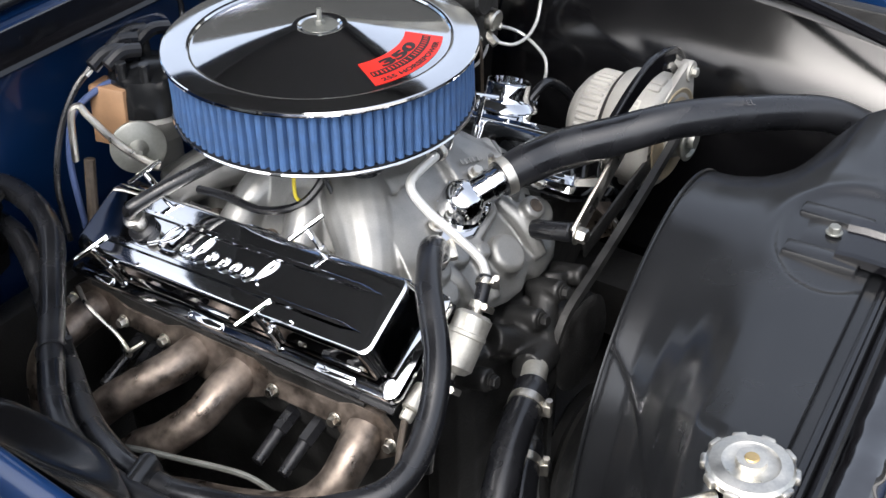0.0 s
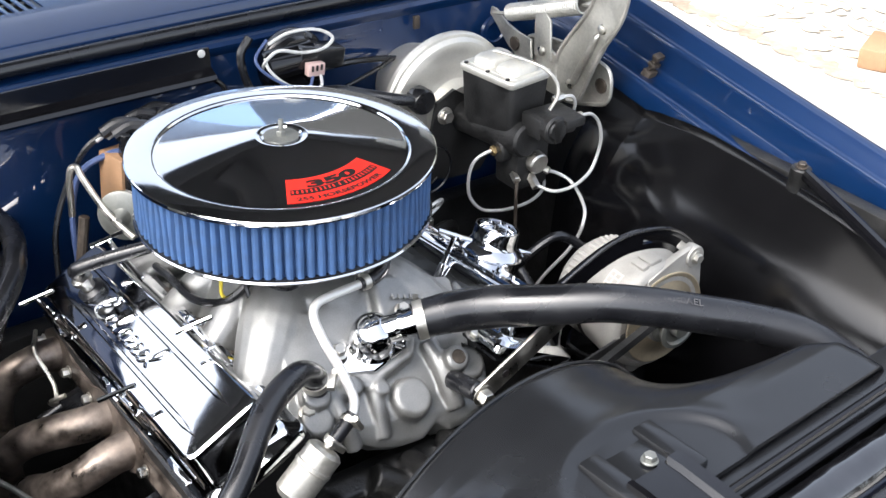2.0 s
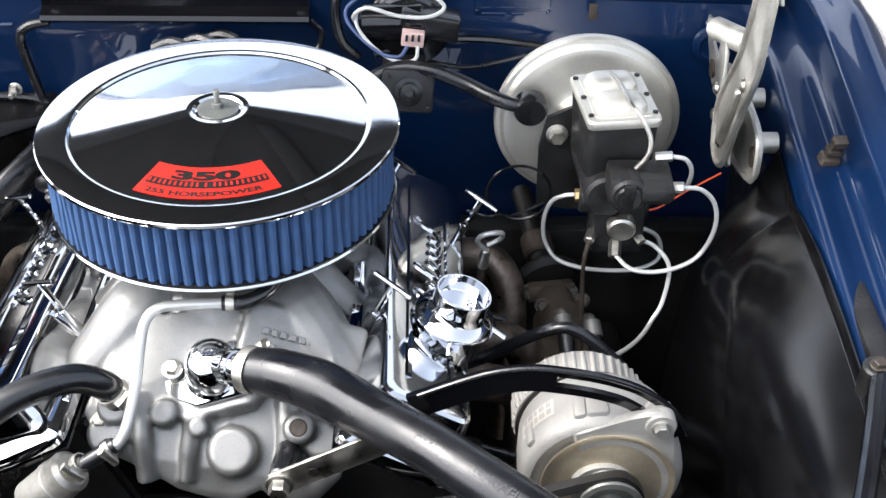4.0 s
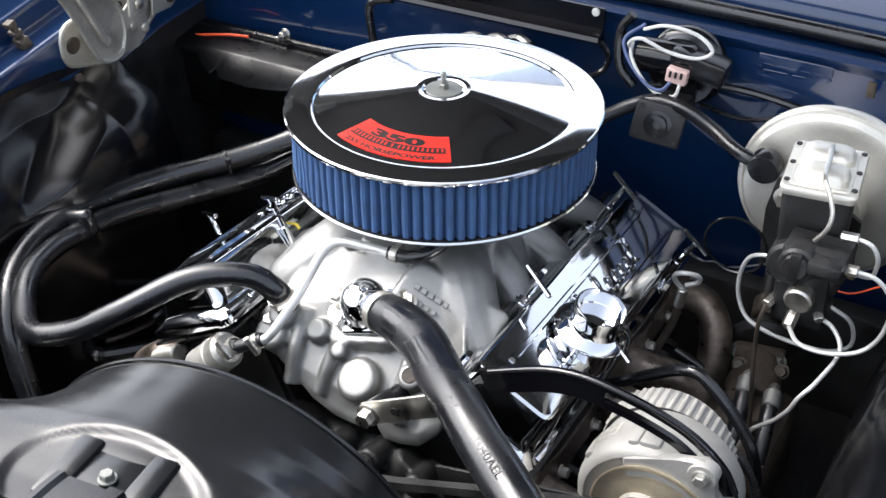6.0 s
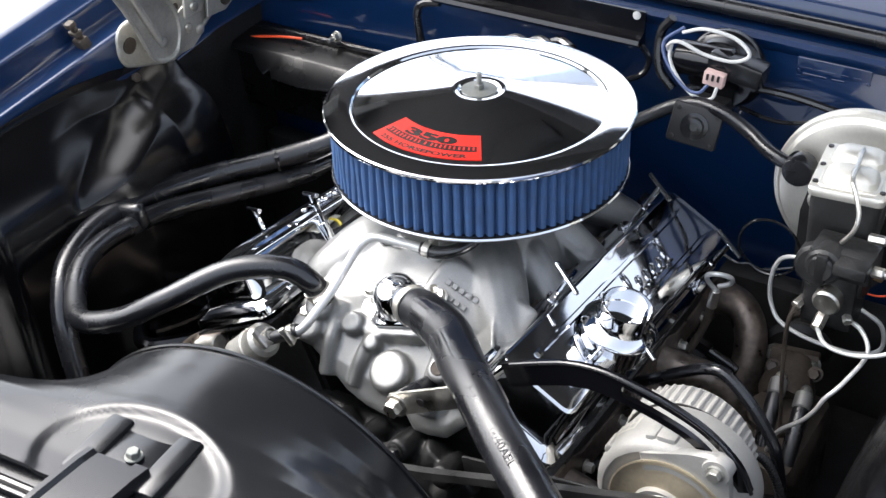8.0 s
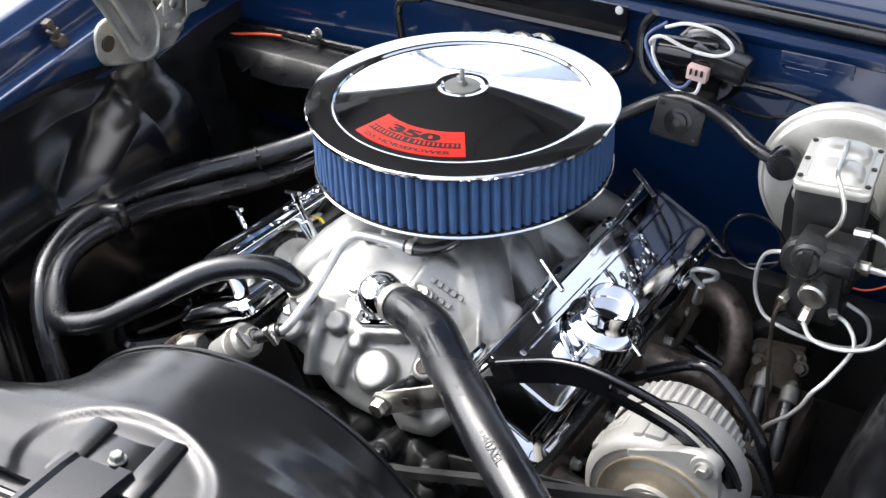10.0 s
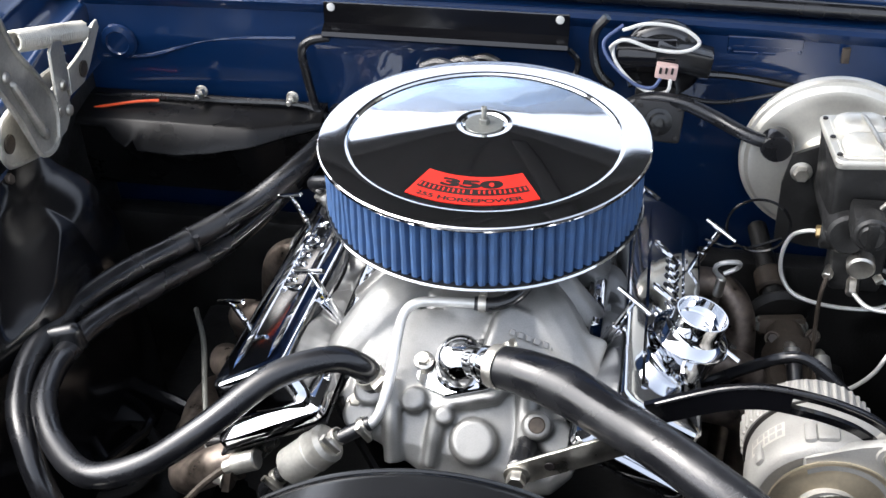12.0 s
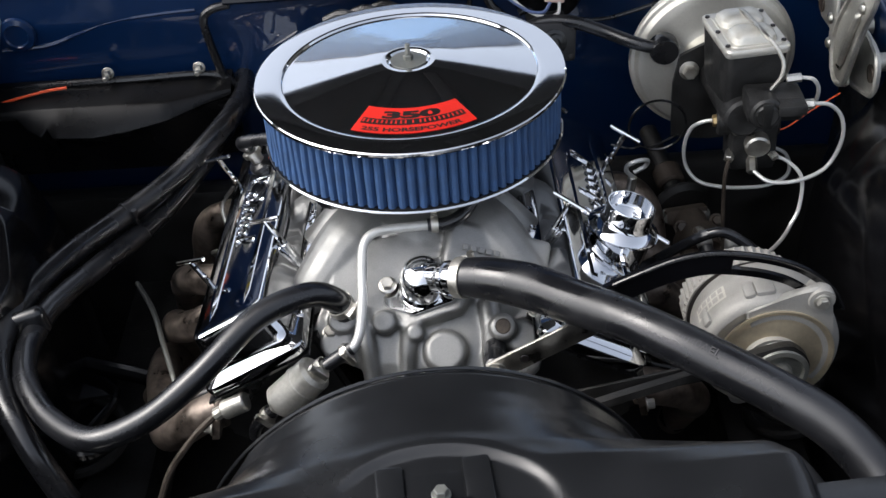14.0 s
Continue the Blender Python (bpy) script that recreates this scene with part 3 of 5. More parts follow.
pad = pose(0.083, -0.151, 0.787, 38, 20, 0) @ pose(0, 0, 0.0058)
marks((0.006, 0.006, 0.006, 0.007, 0.006, 0.006, 0.008, 0.006, 0.006), (-0.04, 0.006), pad @ pose(0, 0, 0.0066), 0.0065, CAST, engine)
marks((0.006, 0.006, 0.006), (-0.028, -0.008), pad @ pose(0, 0, 0.0066), 0.006, CAST, engine)

# rusty manifold bolts in the pockets between the runners
for a in (-1, 1):
    for y in (-0.085, -0.005, 0.075):
        part("bolt", hexbolt((a * 0.122, y, 0.752), (a * 0.6, -0.15, 0.8), 0.0085, 0.009), GRIME, engine)

# thermostat housing and its bolts
b = lathe([(0, 0.0), (0.0285, 0.0), (0.0292, 0.003), (0.0265, 0.006), (0.026, 0.015), (0.025, 0.023), (0.0225, 0.0305), (0.0175, 0.036), (0.0095, 0.0392), (0, 0.04)], pose(0.005, -0.179, 0.779, 20, -5, 0), 40)
add(b, prism([(-0.052, -0.006), (-0.046, -0.012), (-0.024, -0.029), (0.024, -0.029), (0.046, -0.012), (0.052, -0.006), (0.052, 0.006), (0.046, 0.012), (0.024, 0.029), (-0.024, 0.029), (-0.046, 0.012), (-0.052, 0.006)], 0.006, pose(0.008, -0.179, 0.779, 24, -16, 6), 0.0018))
add(b, tube([(0.004, -0.184, 0.793), (0.014, -0.191, 0.8), (0.026, -0.2, 0.8065), (0.038, -0.209, 0.813), (0.07, -0.224, 0.822)], [0.0165, 0.0168, 0.0165, 0.0165, 0.0165], 24))
add(b, tube([(0.03, -0.203, 0.809), (0.0335, -0.2055, 0.8105)], 0.0185, 24, curved=False))
part("thermostat_housing", b, CHROME, engine, "chrome thermostat housing elbow")
for p in ((0.052, -0.172, 0.803), (-0.036, -0.177, 0.783)):
    part("bolt", hexbolt(p, (0, -0.45, 0.9), 0.0075, 0.007), STEEL, engine)
for p in ((-0.1, -0.217, 0.752), (0.125, -0.212, 0.765), (-0.108, -0.165, 0.755)):
    part("bolt", hexbolt(p, (0, -0.4, 0.9), 0.0075, 0.007), STEEL, engine)


# ---- valve covers ----
def cover_frame(s, y):
    c, k = 0.883, 0.47
    m = Matrix(((s * c, 0, s * k, 0), (0, s, 0, 0), (-k, 0, c, 0), (0, 0, 0, 1)))
    return Matrix.Translation((s * 0.181, y, 0.731 - 0.035 * (y + 0.025))) @ pose(0, 0, 0, -2) @ m


def valve_cover(s, yc):
    m = cover_frame(s, yc)
    vc = thing("valve_cover", m.translation, "polished chrome valve cover with raised script and long ribs", "valve cover", "valve covers")
    hl = 0.237
    levels = [(0.064, hl, 0.012, -0.004), (0.0645, hl, 0.012, 0.004), (0.0635, hl - 0.001, 0.012, 0.0058), (0.058, hl - 0.0065, 0.012, 0.0082), (0.0535, hl - 0.011, 0.013, 0.0112), (0.0518, hl - 0.013, 0.014, 0.0138), (0.0508, hl - 0.015, 0.015, 0.02), (0.0494, hl - 0.018, 0.016, 0.034), (0.0475, hl - 0.0215, 0.016, 0.046), (0.046, hl - 0.0235, 0.013, 0.0505), (0.044, hl - 0.026, 0.011, 0.0522), (0.042, hl - 0.028, 0.01, 0.0525), (0.034, hl - 0.038, 0.009, 0.05275), (0.024, hl - 0.055, 0.008, 0.05298), (0.012, hl - 0.085, 0.006, 0.05312), (0.003, hl - 0.11, 0.002, 0.05316)]
    def lean(b):
        """The top falls a little towards the rear of the car."""
        for v in b.verts:
            v.co.z -= 0.03 * s * v.co.y * min(1.0, max(0.0, v.co.z / 0.05))
        b.transform(m)

    b = loft([round_rect(*lv[:3], lv[3]) for lv in levels])
    lean(b)
    part("cover_shell", b, CHROME, vc)
    for u in (-0.021, 0.024):
        b = bmesh.new()
        add(b, loft([[(u - 0.0045, -0.18, 0.0515), (u + 0.0045, -0.18, 0.0515), (u + 0.0045, 0.17, 0.0515), (u, 0.2, 0.0515), (u - 0.0045, 0.17, 0.0515)], [(u - 0.002, -0.178, 0.0565), (u + 0.002, -0.178, 0.0565), (u + 0.002, 0.165, 0.0565), (u, 0.185, 0.0545), (u - 0.002, 0.165, 0.0565)]]))
        lean(b)
        part("rib", b, CHROME, vc)
    # script: a plain flowing raised line
    pts, x, start = [], 0.0, (-0.066 if s > 0 else -0.114)
    for h, w in ((0.031, 0.042), (0.014, 0.022), (0.03, 0.018), (0.016, 0.022), (0.015, 0.018), (0.014, 0.018), (0.014, 0.017), (0.031, 0.026)):
        for dx, dy in ((0.0, 0.0), (0.55, 0.5), (0.62, 0.9), (0.42, 1.0), (0.28, 0.6), (0.3, 0.15), (0.55, -0.02)):
            pts.append((0.014 - dy * h, x + dx * w + 0.3 * dy * h + start, 0.054))
        x += w * 0.95
    b = tube(pts, 0.0016, 6, 3)
    lean(b)
    part("script", b, CHROME, vc, "raised chrome script line")
    for u in (-0.053, 0.053):
        for y in (-0.11, 0.125):
            q = Vector((u, (y - yc) * s, 0))
            bolt = bmesh.new()
            add(bolt, rod(q + Vector((0, 0, 0.003)), q + Vector((0, 0, 0.01)), 0.008, 6))
            add(bolt, rod(q + Vector((0, 0, 0.008)), q + Vector((0, 0, 0.045)), 0.005, 12))
            add(bolt, rod(q + Vector((0, 0, 0.045)), q + Vector((0, 0, 0.082)), 0.0035, 10))
            d = Vector((0.9, -0.43, 0)) * 0.022
            add(bolt, rod(q + Vector((0, 0, 0.081)) - d, q + Vector((0, 0, 0.083)) + d, 0.0028, 8))
            bolt.transform(m)
            part("wing_bolt", bolt, CHROME, vc)
    for u in (-0.06, 0.06):
        for y in (-0.19, -0.02, 0.16):
            b = box((0.009, 0.05, 0.0035), pose(u, y, 0.0085), 0.001)
            b.transform(m)
            part("hold_down", b, CHROME, vc)
    return vc


valve_cover(-1, -0.025)
valve_cover(1, -0.025)


# ---- air cleaner ----
def air_cleaner():
    ac = thing("air_cleaner", (0, 0, 0.86), "round chrome air cleaner with blue pleated filter and red sticker", "air cleaner")
    part("lid", lathe([(0, 0.966), (0.018, 0.9655), (0.0225, 0.9645), (0.025, 0.967), (0.03, 0.9675), (0.031, 0.96745), (0.06, 0.963), (0.09, 0.9584), (0.12, 0.9538), (0.142, 0.9503), (0.1435, 0.9501), (0.1452, 0.9500), (0.1466, 0.9522), (0.148, 0.9526), (0.1505, 0.9528), (0.160, 0.9527), (0.172, 0.9524), (0.1768, 0.952), (0.178, 0.951), (0.1785, 0.9486), (0.178, 0.947), (0.176, 0.9464), (0.171, 0.9462), (0.15, 0.946), (0, 0.955)], None, 128), CHROME, ac, "mirror chrome lid", 25)
    b = lathe([(0, 0.9655), (0.02, 0.9655), (0.0205, 0.967), (0.014, 0.9675), (0, 0.968)], None, 32)
    add(b, rod((0, 0, 0.966), (0, 0, 0.9865), 0.003, 10))
    add(b, rod((0, 0, 0.966), (0, 0, 0.9735), 0.0058, 6))
    part("stud", b, DULL, ac)
    n = 92
    rings = []
    for z, k in ((0.8765, 1.0), (0.90, 1.0), (0.92, 1.0), (0.9465, 1.0)):
        ring = []
        for i in range(n * 4):
            a = 2 * math.pi * i / (n * 4)
            r = (0.1715, 0.1705, 0.1645, 0.1705)[i % 4]
            r += 0.0007 * math.sin(i * 12.9898 + z * 60)
            ring.append((r * math.cos(a), r * math.sin(a), z))
        rings.append(ring)
    part("filter_element", loft(rings), FILTER, ac, "blue pleated gauze filter", 20)
    part("base_plate", lathe([(0.06, 0.862), (0.11, 0.862), (0.15, 0.868), (0.166, 0.8712), (0.1725, 0.8728), (0.1742, 0.875), (0.173, 0.8768), (0.168, 0.8765), (0.12, 0.874), (0.06, 0.87), (0.06, 0.862)], None, 96), CHROME, ac)
    for z in (0.8775, 0.945):
        part("filter_rim", lathe([(0.166, z - 0.0015), (0.1725, z - 0.0015), (0.1728, z), (0.1725, z + 0.0015), (0.166, z + 0.0015)], None, 96), RUBBER, ac)
    return ac


cleaner = air_cleaner()


def lid_z(r):
    return float(np.interp(r, [0.03, 0.142], [0.9675, 0.9503]))


def on_lid(r, a, lift):
    return (r * math.sin(a), -r * math.cos(a), lid_z(r) + lift)


TWIST = radians(1.5)


def arc_patch(r0, r1, a0, a1, lift):
    na, nr = 24, 6
    rings = [[on_lid(r, radians(a) + TWIST, lift) for a in np.linspace(a0, a1, na)] for r in np.linspace(r0, r1, nr)]
    return loft(rings, cap=False, closed=False)


def arc_text(words, r, size, width, lift, bold=0.03):
    """Flat lettering bent round the lid."""
    c = bpy.data.curves.new("lettering", "FONT")
    c.body, c.size, c.align_x, c.offset = words, size, "CENTER", size * bold
    ob = bpy.data.objects.new("lettering", c)
    scene.collection.objects.link(ob)
    me = bpy.data.meshes.new_from_object(ob.evaluated_get(bpy.context.evaluated_depsgraph_get()))
    bpy.data.objects.remove(ob)
    bpy.data.curves.remove(c)
    b = bmesh.new()
    b.from_mesh(me)
    bpy.data.meshes.remove(me)
    bmesh.ops.subdivide_edges(b, edges=[e for e in b.edges if e.calc_length() > 0.006], cuts=1)
    xs = [v.co.x for v in b.verts]
    k = width / (max(xs) - min(xs))
    for v in b.verts:
        rr = r - v.co.y
        v.co = on_lid(rr, v.co.x * k / r + TWIST, lift)
    return b


sticker = part("sticker", arc_patch(0.0945, 0.1365, -28.5, 31, 0.0006), RED, cleaner, "red fan-shaped horsepower sticker")
part("sticker_band", arc_patch(0.1138, 0.1232, -26.5, 28.8, 0.001), INK, sticker, "black band on the sticker")
part("sticker_number", arc_text("350", 0.1118, 0.0155, 0.066, 0.001, 0.06), INK, sticker, "black number 350")
part("sticker_lettering", arc_text("255 HORSEPOWER", 0.1335, 0.0082, 0.113, 0.001, 0.04), INK, sticker, "small black lettering")
for k, a in enumerate(np.linspace(-24, 26, 11)):
    for da in ((-1.3, 1.1) if k != 5 else (-0.1,)):
        part("sticker_bar", arc_patch(0.1158, 0.121, a + da - 0.45, a + da + 0.45, 0.0013), RED, sticker)

# carburettor under the cleaner
carb = thing("carburetor", (0, 0, 0.838), "dull aluminium four barrel carburetor under the air cleaner", "carburetor")
b = bmesh.new()
add(b, span(-0.065, 0.065, -0.075, 0.075, 0.838, 0.866, 0.006))
add(b, span(-0.05, 0.05, -0.11, -0.07, 0.842, 0.862, 0.006))
cast(part("body", b, CAST, carb), 0.003, 3)

# ---- fan shroud and radiator ----
shroud = thing("fan_shroud", (0.015, -0.5, 0.4), "black moulded plastic fan shroud behind the radiator", "fan shroud")


def emboss(x, y):
    """Pressed relief in the shroud's top: a soft arched ridge round a shallow recess."""
    u, v = (x - 0.026) / 0.1, (y + 0.602) / 0.066
    rho, a = math.hypot(u, v), math.atan2(v, u)
    reach = step((a + 0.25) / 0.4) * step((2.75 - a) / 0.5)
    ridge = 0.0026 * math.exp(-((rho - 1.0) / (0.1 if rho < 1 else 0.2)) ** 2)
    return reach * ridge - 0.003 * step((0.97 - rho) / 0.1) * step((y + 0.66) / 0.02)


def shroud_shell():
    rings = []
    n = 420
    ys = [-0.637, -0.636, -0.61, -0.585, -0.56, -0.535, -0.51, -0.485, -0.46, -0.436, -0.43]
    ks = [0.0, 0.0, 0.0, 0.02, 0.14, 0.38, 0.66, 0.86, 0.97, 1.0, 1.0]
    lifts = [-0.004, 0.0, 0.0, 0.002, 0.005, 0.006, 0.005, 0.003, 0.001, 0.0, -0.003]
    for y in [-0.637, -0.636, *np.linspace(-0.63, -0.436, 50), -0.43]:
        k, lift = float(np.interp(y, ys, ks)), float(np.interp(y, ys, lifts))
        ring = []
        for i in range(n):
            a = 2 * math.pi * i / n
            ca, sa = math.cos(a), math.sin(a)
            q = min(1 / max(abs(ca) / 0.345, abs(sa) / 0.242), 0.385)
            rx, rz = 0.015 + q * ca, 0.643 + q * sa
            cx, cz = 0.0077 + 0.237 * ca, 0.6275 + 0.2585 * sa
            x, z = rx + (cx - rx) * k, rz + (cz - rz) * k + lift * max(0, sa)
            yy = y + 0.085 * rx * (1 - k) + (0.1 * (cx - 0.0077) - 0.027 * (cz - 0.6275)) * k
            if sa > 0.3:
                z += emboss(x, yy)
            # the lower half of the passenger side is set back behind a step
            if ca < 0:
                z0 = 0.80 + 0.6 * (y + 0.46)
                x += 0.006 * step((z0 - z) / 0.006) * step((y + 0.62) / 0.05)
            ring.append((x, yy, z))
        rings.append(ring)
    b = loft(rings, cap=False)
    thicken(b, 0.004)
    return b


part("shell", shroud_shell(), PLASTIC, shroud, sharp=50)
part("moulded_pad", box((0.05, 0.056, 0.006), pose(0.02, -0.588, 0.8835, 0, 0, 5), 0.002), PLASTIC, shroud)
for x, y in ((-0.016, -0.592), (0.055, -0.583)):
    part("moulded_rib", box((0.024, 0.07, 0.012), pose(x, y, 0.884, 2, 0, 5), 0.0035), PLASTIC, shroud)
part("lip_edge", tube([(0.0077 + 0.2375 * math.cos(a), -0.431 + 0.0237 * math.cos(a) - 0.007 * math.sin(a), 0.6275 + 0.259 * math.sin(a)) for a in np.linspace(0, 2 * math.pi, 60)], 0.0018, 6, 2), PLASTIC, shroud)
part("screw", hexbolt((0.024, -0.59, 0.889), (0, 0, 1), 0.006, 0.006), DULL, shroud)
part("screw", hexbolt((0.165, -0.46, 0.812), (0.5, 0.2, 0.8), 0.003, 0.003, False), STEEL, shroud)


def clip_plate():
    """Folded hold-down bracket that hooks over the radiator tank."""
    prof = [(-0.598, 0.891), (-0.615, 0.8925), (-0.64, 0.8925), (-0.66, 0.8925), (-0.684, 0.8905), (-0.693, 0.887), (-0.697, 0.879), (-0.698, 0.87)]
    rings = []
    for x, dz in ((-0.016, -0.006), (-0.015, 0.002), (-0.009, 0.0025), (-0.005, -0.001), (0.032, -0.001), (0.036, 0.004), (0.049, 0.004), (0.052, -0.006)):
        rings.append([(x, y - 0.004 + 0.08 * x, z + dz) for y, z in prof])
    b = loft(rings, cap=False, closed=False)
    thicken(b, 0.002)
    return b


rc = thing("radiator_clip", (0.018, -0.64, 0.88), "black folded metal hold-down bracket over the radiator", "bracket")
part("plate", clip_plate(), GLOSSBLACK, rc, sharp=25)
part("rubber_pad", box((0.05, 0.02, 0.008), pose(0.018, -0.676, 0.8735, 20, 0, 5), 0.002), RUBBER, rc)
rad = thing("radiator", (0.015, -0.63, 0.4), "black radiator with a silver filler cap", "radiator")
b = span(-0.36, 0.40, -0.66, -0.61, 0.42, 0.8745, 0.004, 2)
b.transform(SHEAR)
part("tank", b, PLASTIC, rad)
b = tube([(-0.35, -0.652, 0.876), (0.39, -0.652, 0.876)], 0.004, 8, curved=False)
b.transform(SHEAR)
part("tank_seam", b, GLOSSBLACK, rad)
part("filler_neck", rod((-0.31, -0.645, 0.85), (-0.31, -0.645, 0.882), 0.024, 24), GLOSSBLACK, rad)
cap = lathe([(0, 0), (0.028, 0), (0.033, 0.002), (0.034, 0.008), (0.031, 0.011), (0.022, 0.0125), (0.02, 0.0115), (0.012, 0.012), (0.0115, 0.0165), (0.0, 0.017)], pose(-0.31, -0.645, 0.882), 36)
pressure_cap = part("cap", cap, STEEL, rad, "silver pressure cap")
for k in range(10):
    a = 36 * k
    part("cap_lug", box((0.006, 0.012, 0.008), pose(-0.31, -0.645, 0.887) @ pose(0, 0, 0, 0, 0, a) @ pose(0.034, 0, 0), 0.002), STEEL, pressure_cap)
part("cap_rivet", lathe([(0, 0), (0.006, 0), (0.005, 0.0015), (0, 0.002)], pose(-0.31, -0.645, 0.8985), 16), BRASS, pressure_cap)
part("overflow_tube", tube([(-0.335, -0.63, 0.872), (-0.36, -0.61, 0.872), (-0.385, -0.585, 0.868), (-0.40, -0.57, 0.84), (-0.41, -0.57, 0.7)], 0.0048, 8), STEEL, rad, "thin grey overflow tube")

# ---- hoses ----
uh = thing("radiator_hose", (0.07, -0.22, 0.8), "thick black upper radiator hose with a bend", "hose")
UP = [(0.04, -0.211, 0.814), (0.073, -0.225, 0.821), (0.114, -0.25, 0.828), (0.158, -0.293, 0.838), (0.204, -0.337, 0.848), (0.248, -0.373, 0.846), (0.29, -0.402, 0.838), (0.335, -0.435, 0.829), (0.379, -0.472, 0.815), (0.41, -0.515, 0.79), (0.425, -0.57, 0.765), (0.425, -0.615, 0.76)]
part("hose", tube(UP, [0.0205, 0.0232, 0.0245, 0.023, 0.0216, 0.0216, 0.0216, 0.0216, 0.0216, 0.022, 0.022, 0.022], 24), RUBBER, uh)
clamp_band((0.047, -0.2145, 0.816), (0.85, -0.45, 0.22), 0.0208, 0.011, STEEL, uh, "steel hose clamp")
clamp_band((0.425, -0.59, 0.762), (0, 1, 0.1), 0.0222, 0.011, STEEL, uh, "steel hose clamp")
chalk = mat("faded_chalk_print", (0.05, 0.05, 0.053), 0.7, 0.0, 0.3, 200, 0.0)


def hose_print(words, at, ahead, up, size):
    """Stamped letters lying on the hose."""
    c = bpy.data.curves.new("lettering", "FONT")
    c.body, c.size = words, size
    ob = bpy.data.objects.new("lettering", c)
    scene.collection.objects.link(ob)
    me = bpy.data.meshes.new_from_object(ob.evaluated_get(bpy.context.evaluated_depsgraph_get()))
    bpy.data.objects.remove(ob)
    b = bmesh.new()
    b.from_mesh(me)
    x = Vector(ahead).normalized()
    z = (Vector(up) - x * Vector(up).dot(x)).normalized()
    y = z.cross(x)
    r = 0.0219
    for v in b.verts:
        a = v.co.y / r
        v.co = Vector(at) + x * v.co.x + r * (math.cos(a) * z + math.sin(a) * y)
    return b


part("print", hose_print("AU", (0.206, -0.339, 0.848), (0.78, -0.62, 0.02), (-0.2, -0.6, 0.8), 0.013), chalk, uh)
part("print", hose_print("10040AEL", (0.245, -0.371, 0.846), (0.8, -0.58, -0.12), (-0.2, -0.6, 0.8), 0.012), chalk, uh)

ha = thing("heater_hose", (-0.09, -0.22, 0.77), "black rubber heater hose looping from intake to firewall", "hose", "heater hoses")
HA = [(-0.083, -0.206, 0.772), (-0.09, -0.214, 0.795), (-0.118, -0.226, 0.814), (-0.171, -0.259, 0.812), (-0.229, -0.308, 0.781), (-0.285, -0.333, 0.748), (-0.345, -0.338, 0.728), (-0.397, -0.3, 0.722), (-0.434, -0.25, 0.726), (-0.45, -0.2, 0.724), (-0.455, -0.15, 0.718), (-0.45, -0.101, 0.715), (-0.436, -0.056, 0.71), (-0.418, -0.013, 0.705), (-0.395, 0.027, 0.704), (-0.371, 0.067, 0.704), (-0.34, 0.12, 0.71), (-0.302, 0.18, 0.732), (-0.275, 0.24, 0.75), (-0.265, 0.31, 0.755)]
part("hose", tube(HA, 0.0138, 18), RUBBER, ha)
clamp_band((-0.0865, -0.2105, 0.785), (-0.3, -0.35, 0.89), 0.0138, 0.011, STEEL, ha)

hb = thing("heater_hose", (-0.47, -0.14, 0.72), "black rubber heater hose dropping beside the fender", "hose", "heater hoses")
HB = [(-0.251, 0.33, 0.787), (-0.246, 0.264, 0.788), (-0.271, 0.187, 0.78), (-0.325, 0.129, 0.75), (-0.386, 0.069, 0.732), (-0.438, 0.006, 0.726), (-0.469, -0.059, 0.726), (-0.484, -0.136, 0.729), (-0.48, -0.2, 0.727), (-0.464, -0.25, 0.718), (-0.443, -0.283, 0.703), (-0.419, -0.31, 0.668), (-0.385, -0.33, 0.6), (-0.34, -0.345, 0.52)]
part("hose", tube(HB, 0.0145, 18), RUBBER, hb)
clamp_band((-0.384, 0.071, 0.7325), (-0.64, -0.76, -0.1), 0.0145, 0.004, RUBBER, hb, name="joint")
b = box((0.062, 0.02, 0.037), pose(-0.469, -0.137, 0.7245, 0, -12, 8), 0.009, 3)
solo("hose_clip", b, PLASTIC, "black clip that ties two heater hoses together", "clip")
nip = rod((-0.08, -0.2, 0.755), (-0.086, -0.209, 0.784), 0.009, 12)
add(nip, rod((-0.08, -0.199, 0.75), (-0.082, -0.202, 0.764), 0.014, 6))
part("hose_nipple", nip, ZINC, engine)

# ---- fuel line and filter ----
fl = thing("fuel_line", (-0.06, -0.2, 0.77), "bent bright steel fuel line with rubber ends", "fuel line")
part("pipe", tube([(-0.078, -0.268, 0.768), (-0.07, -0.262, 0.772), (-0.064, -0.25, 0.783), (-0.061, -0.215, 0.8), (-0.061, -0.187, 0.815), (-0.059, -0.165, 0.829), (-0.05, -0.153, 0.836), (-0.03, -0.148, 0.838), (0.02, -0.144, 0.838)], 0.0053, 12), BRIGHT, fl)
part("rubber_end", tube([(0.012, -0.1445, 0.838), (0.035, -0.142, 0.838), (0.055, -0.13, 0.844), (0.065, -0.105, 0.852), (0.05, -0.08, 0.855)], 0.0075, 12), RUBBER, fl)
clamp_band((0.02, -0.144, 0.838), (1, 0.05, 0), 0.0075, 0.008, STEEL, fl)
part("rubber_end", tube([(-0.074, -0.265, 0.770), (-0.09, -0.271, 0.762), (-0.105, -0.275, 0.754)], 0.0078, 12), RUBBER, fl)
clamp_band((-0.08, -0.267, 0.767), (-0.8, -0.3, -0.5), 0.0078, 0.007, STEEL, fl)
ff = thing("fuel_filter", (-0.14, -0.277, 0.70), "dull silver in-line fuel filter can", "fuel filter")
d = Vector((-0.057, 0.0, -0.055))
m = Matrix.Translation((-0.112, -0.277, 0.752)) @ d.to_track_quat("Z", "Y").to_matrix().to_4x4()
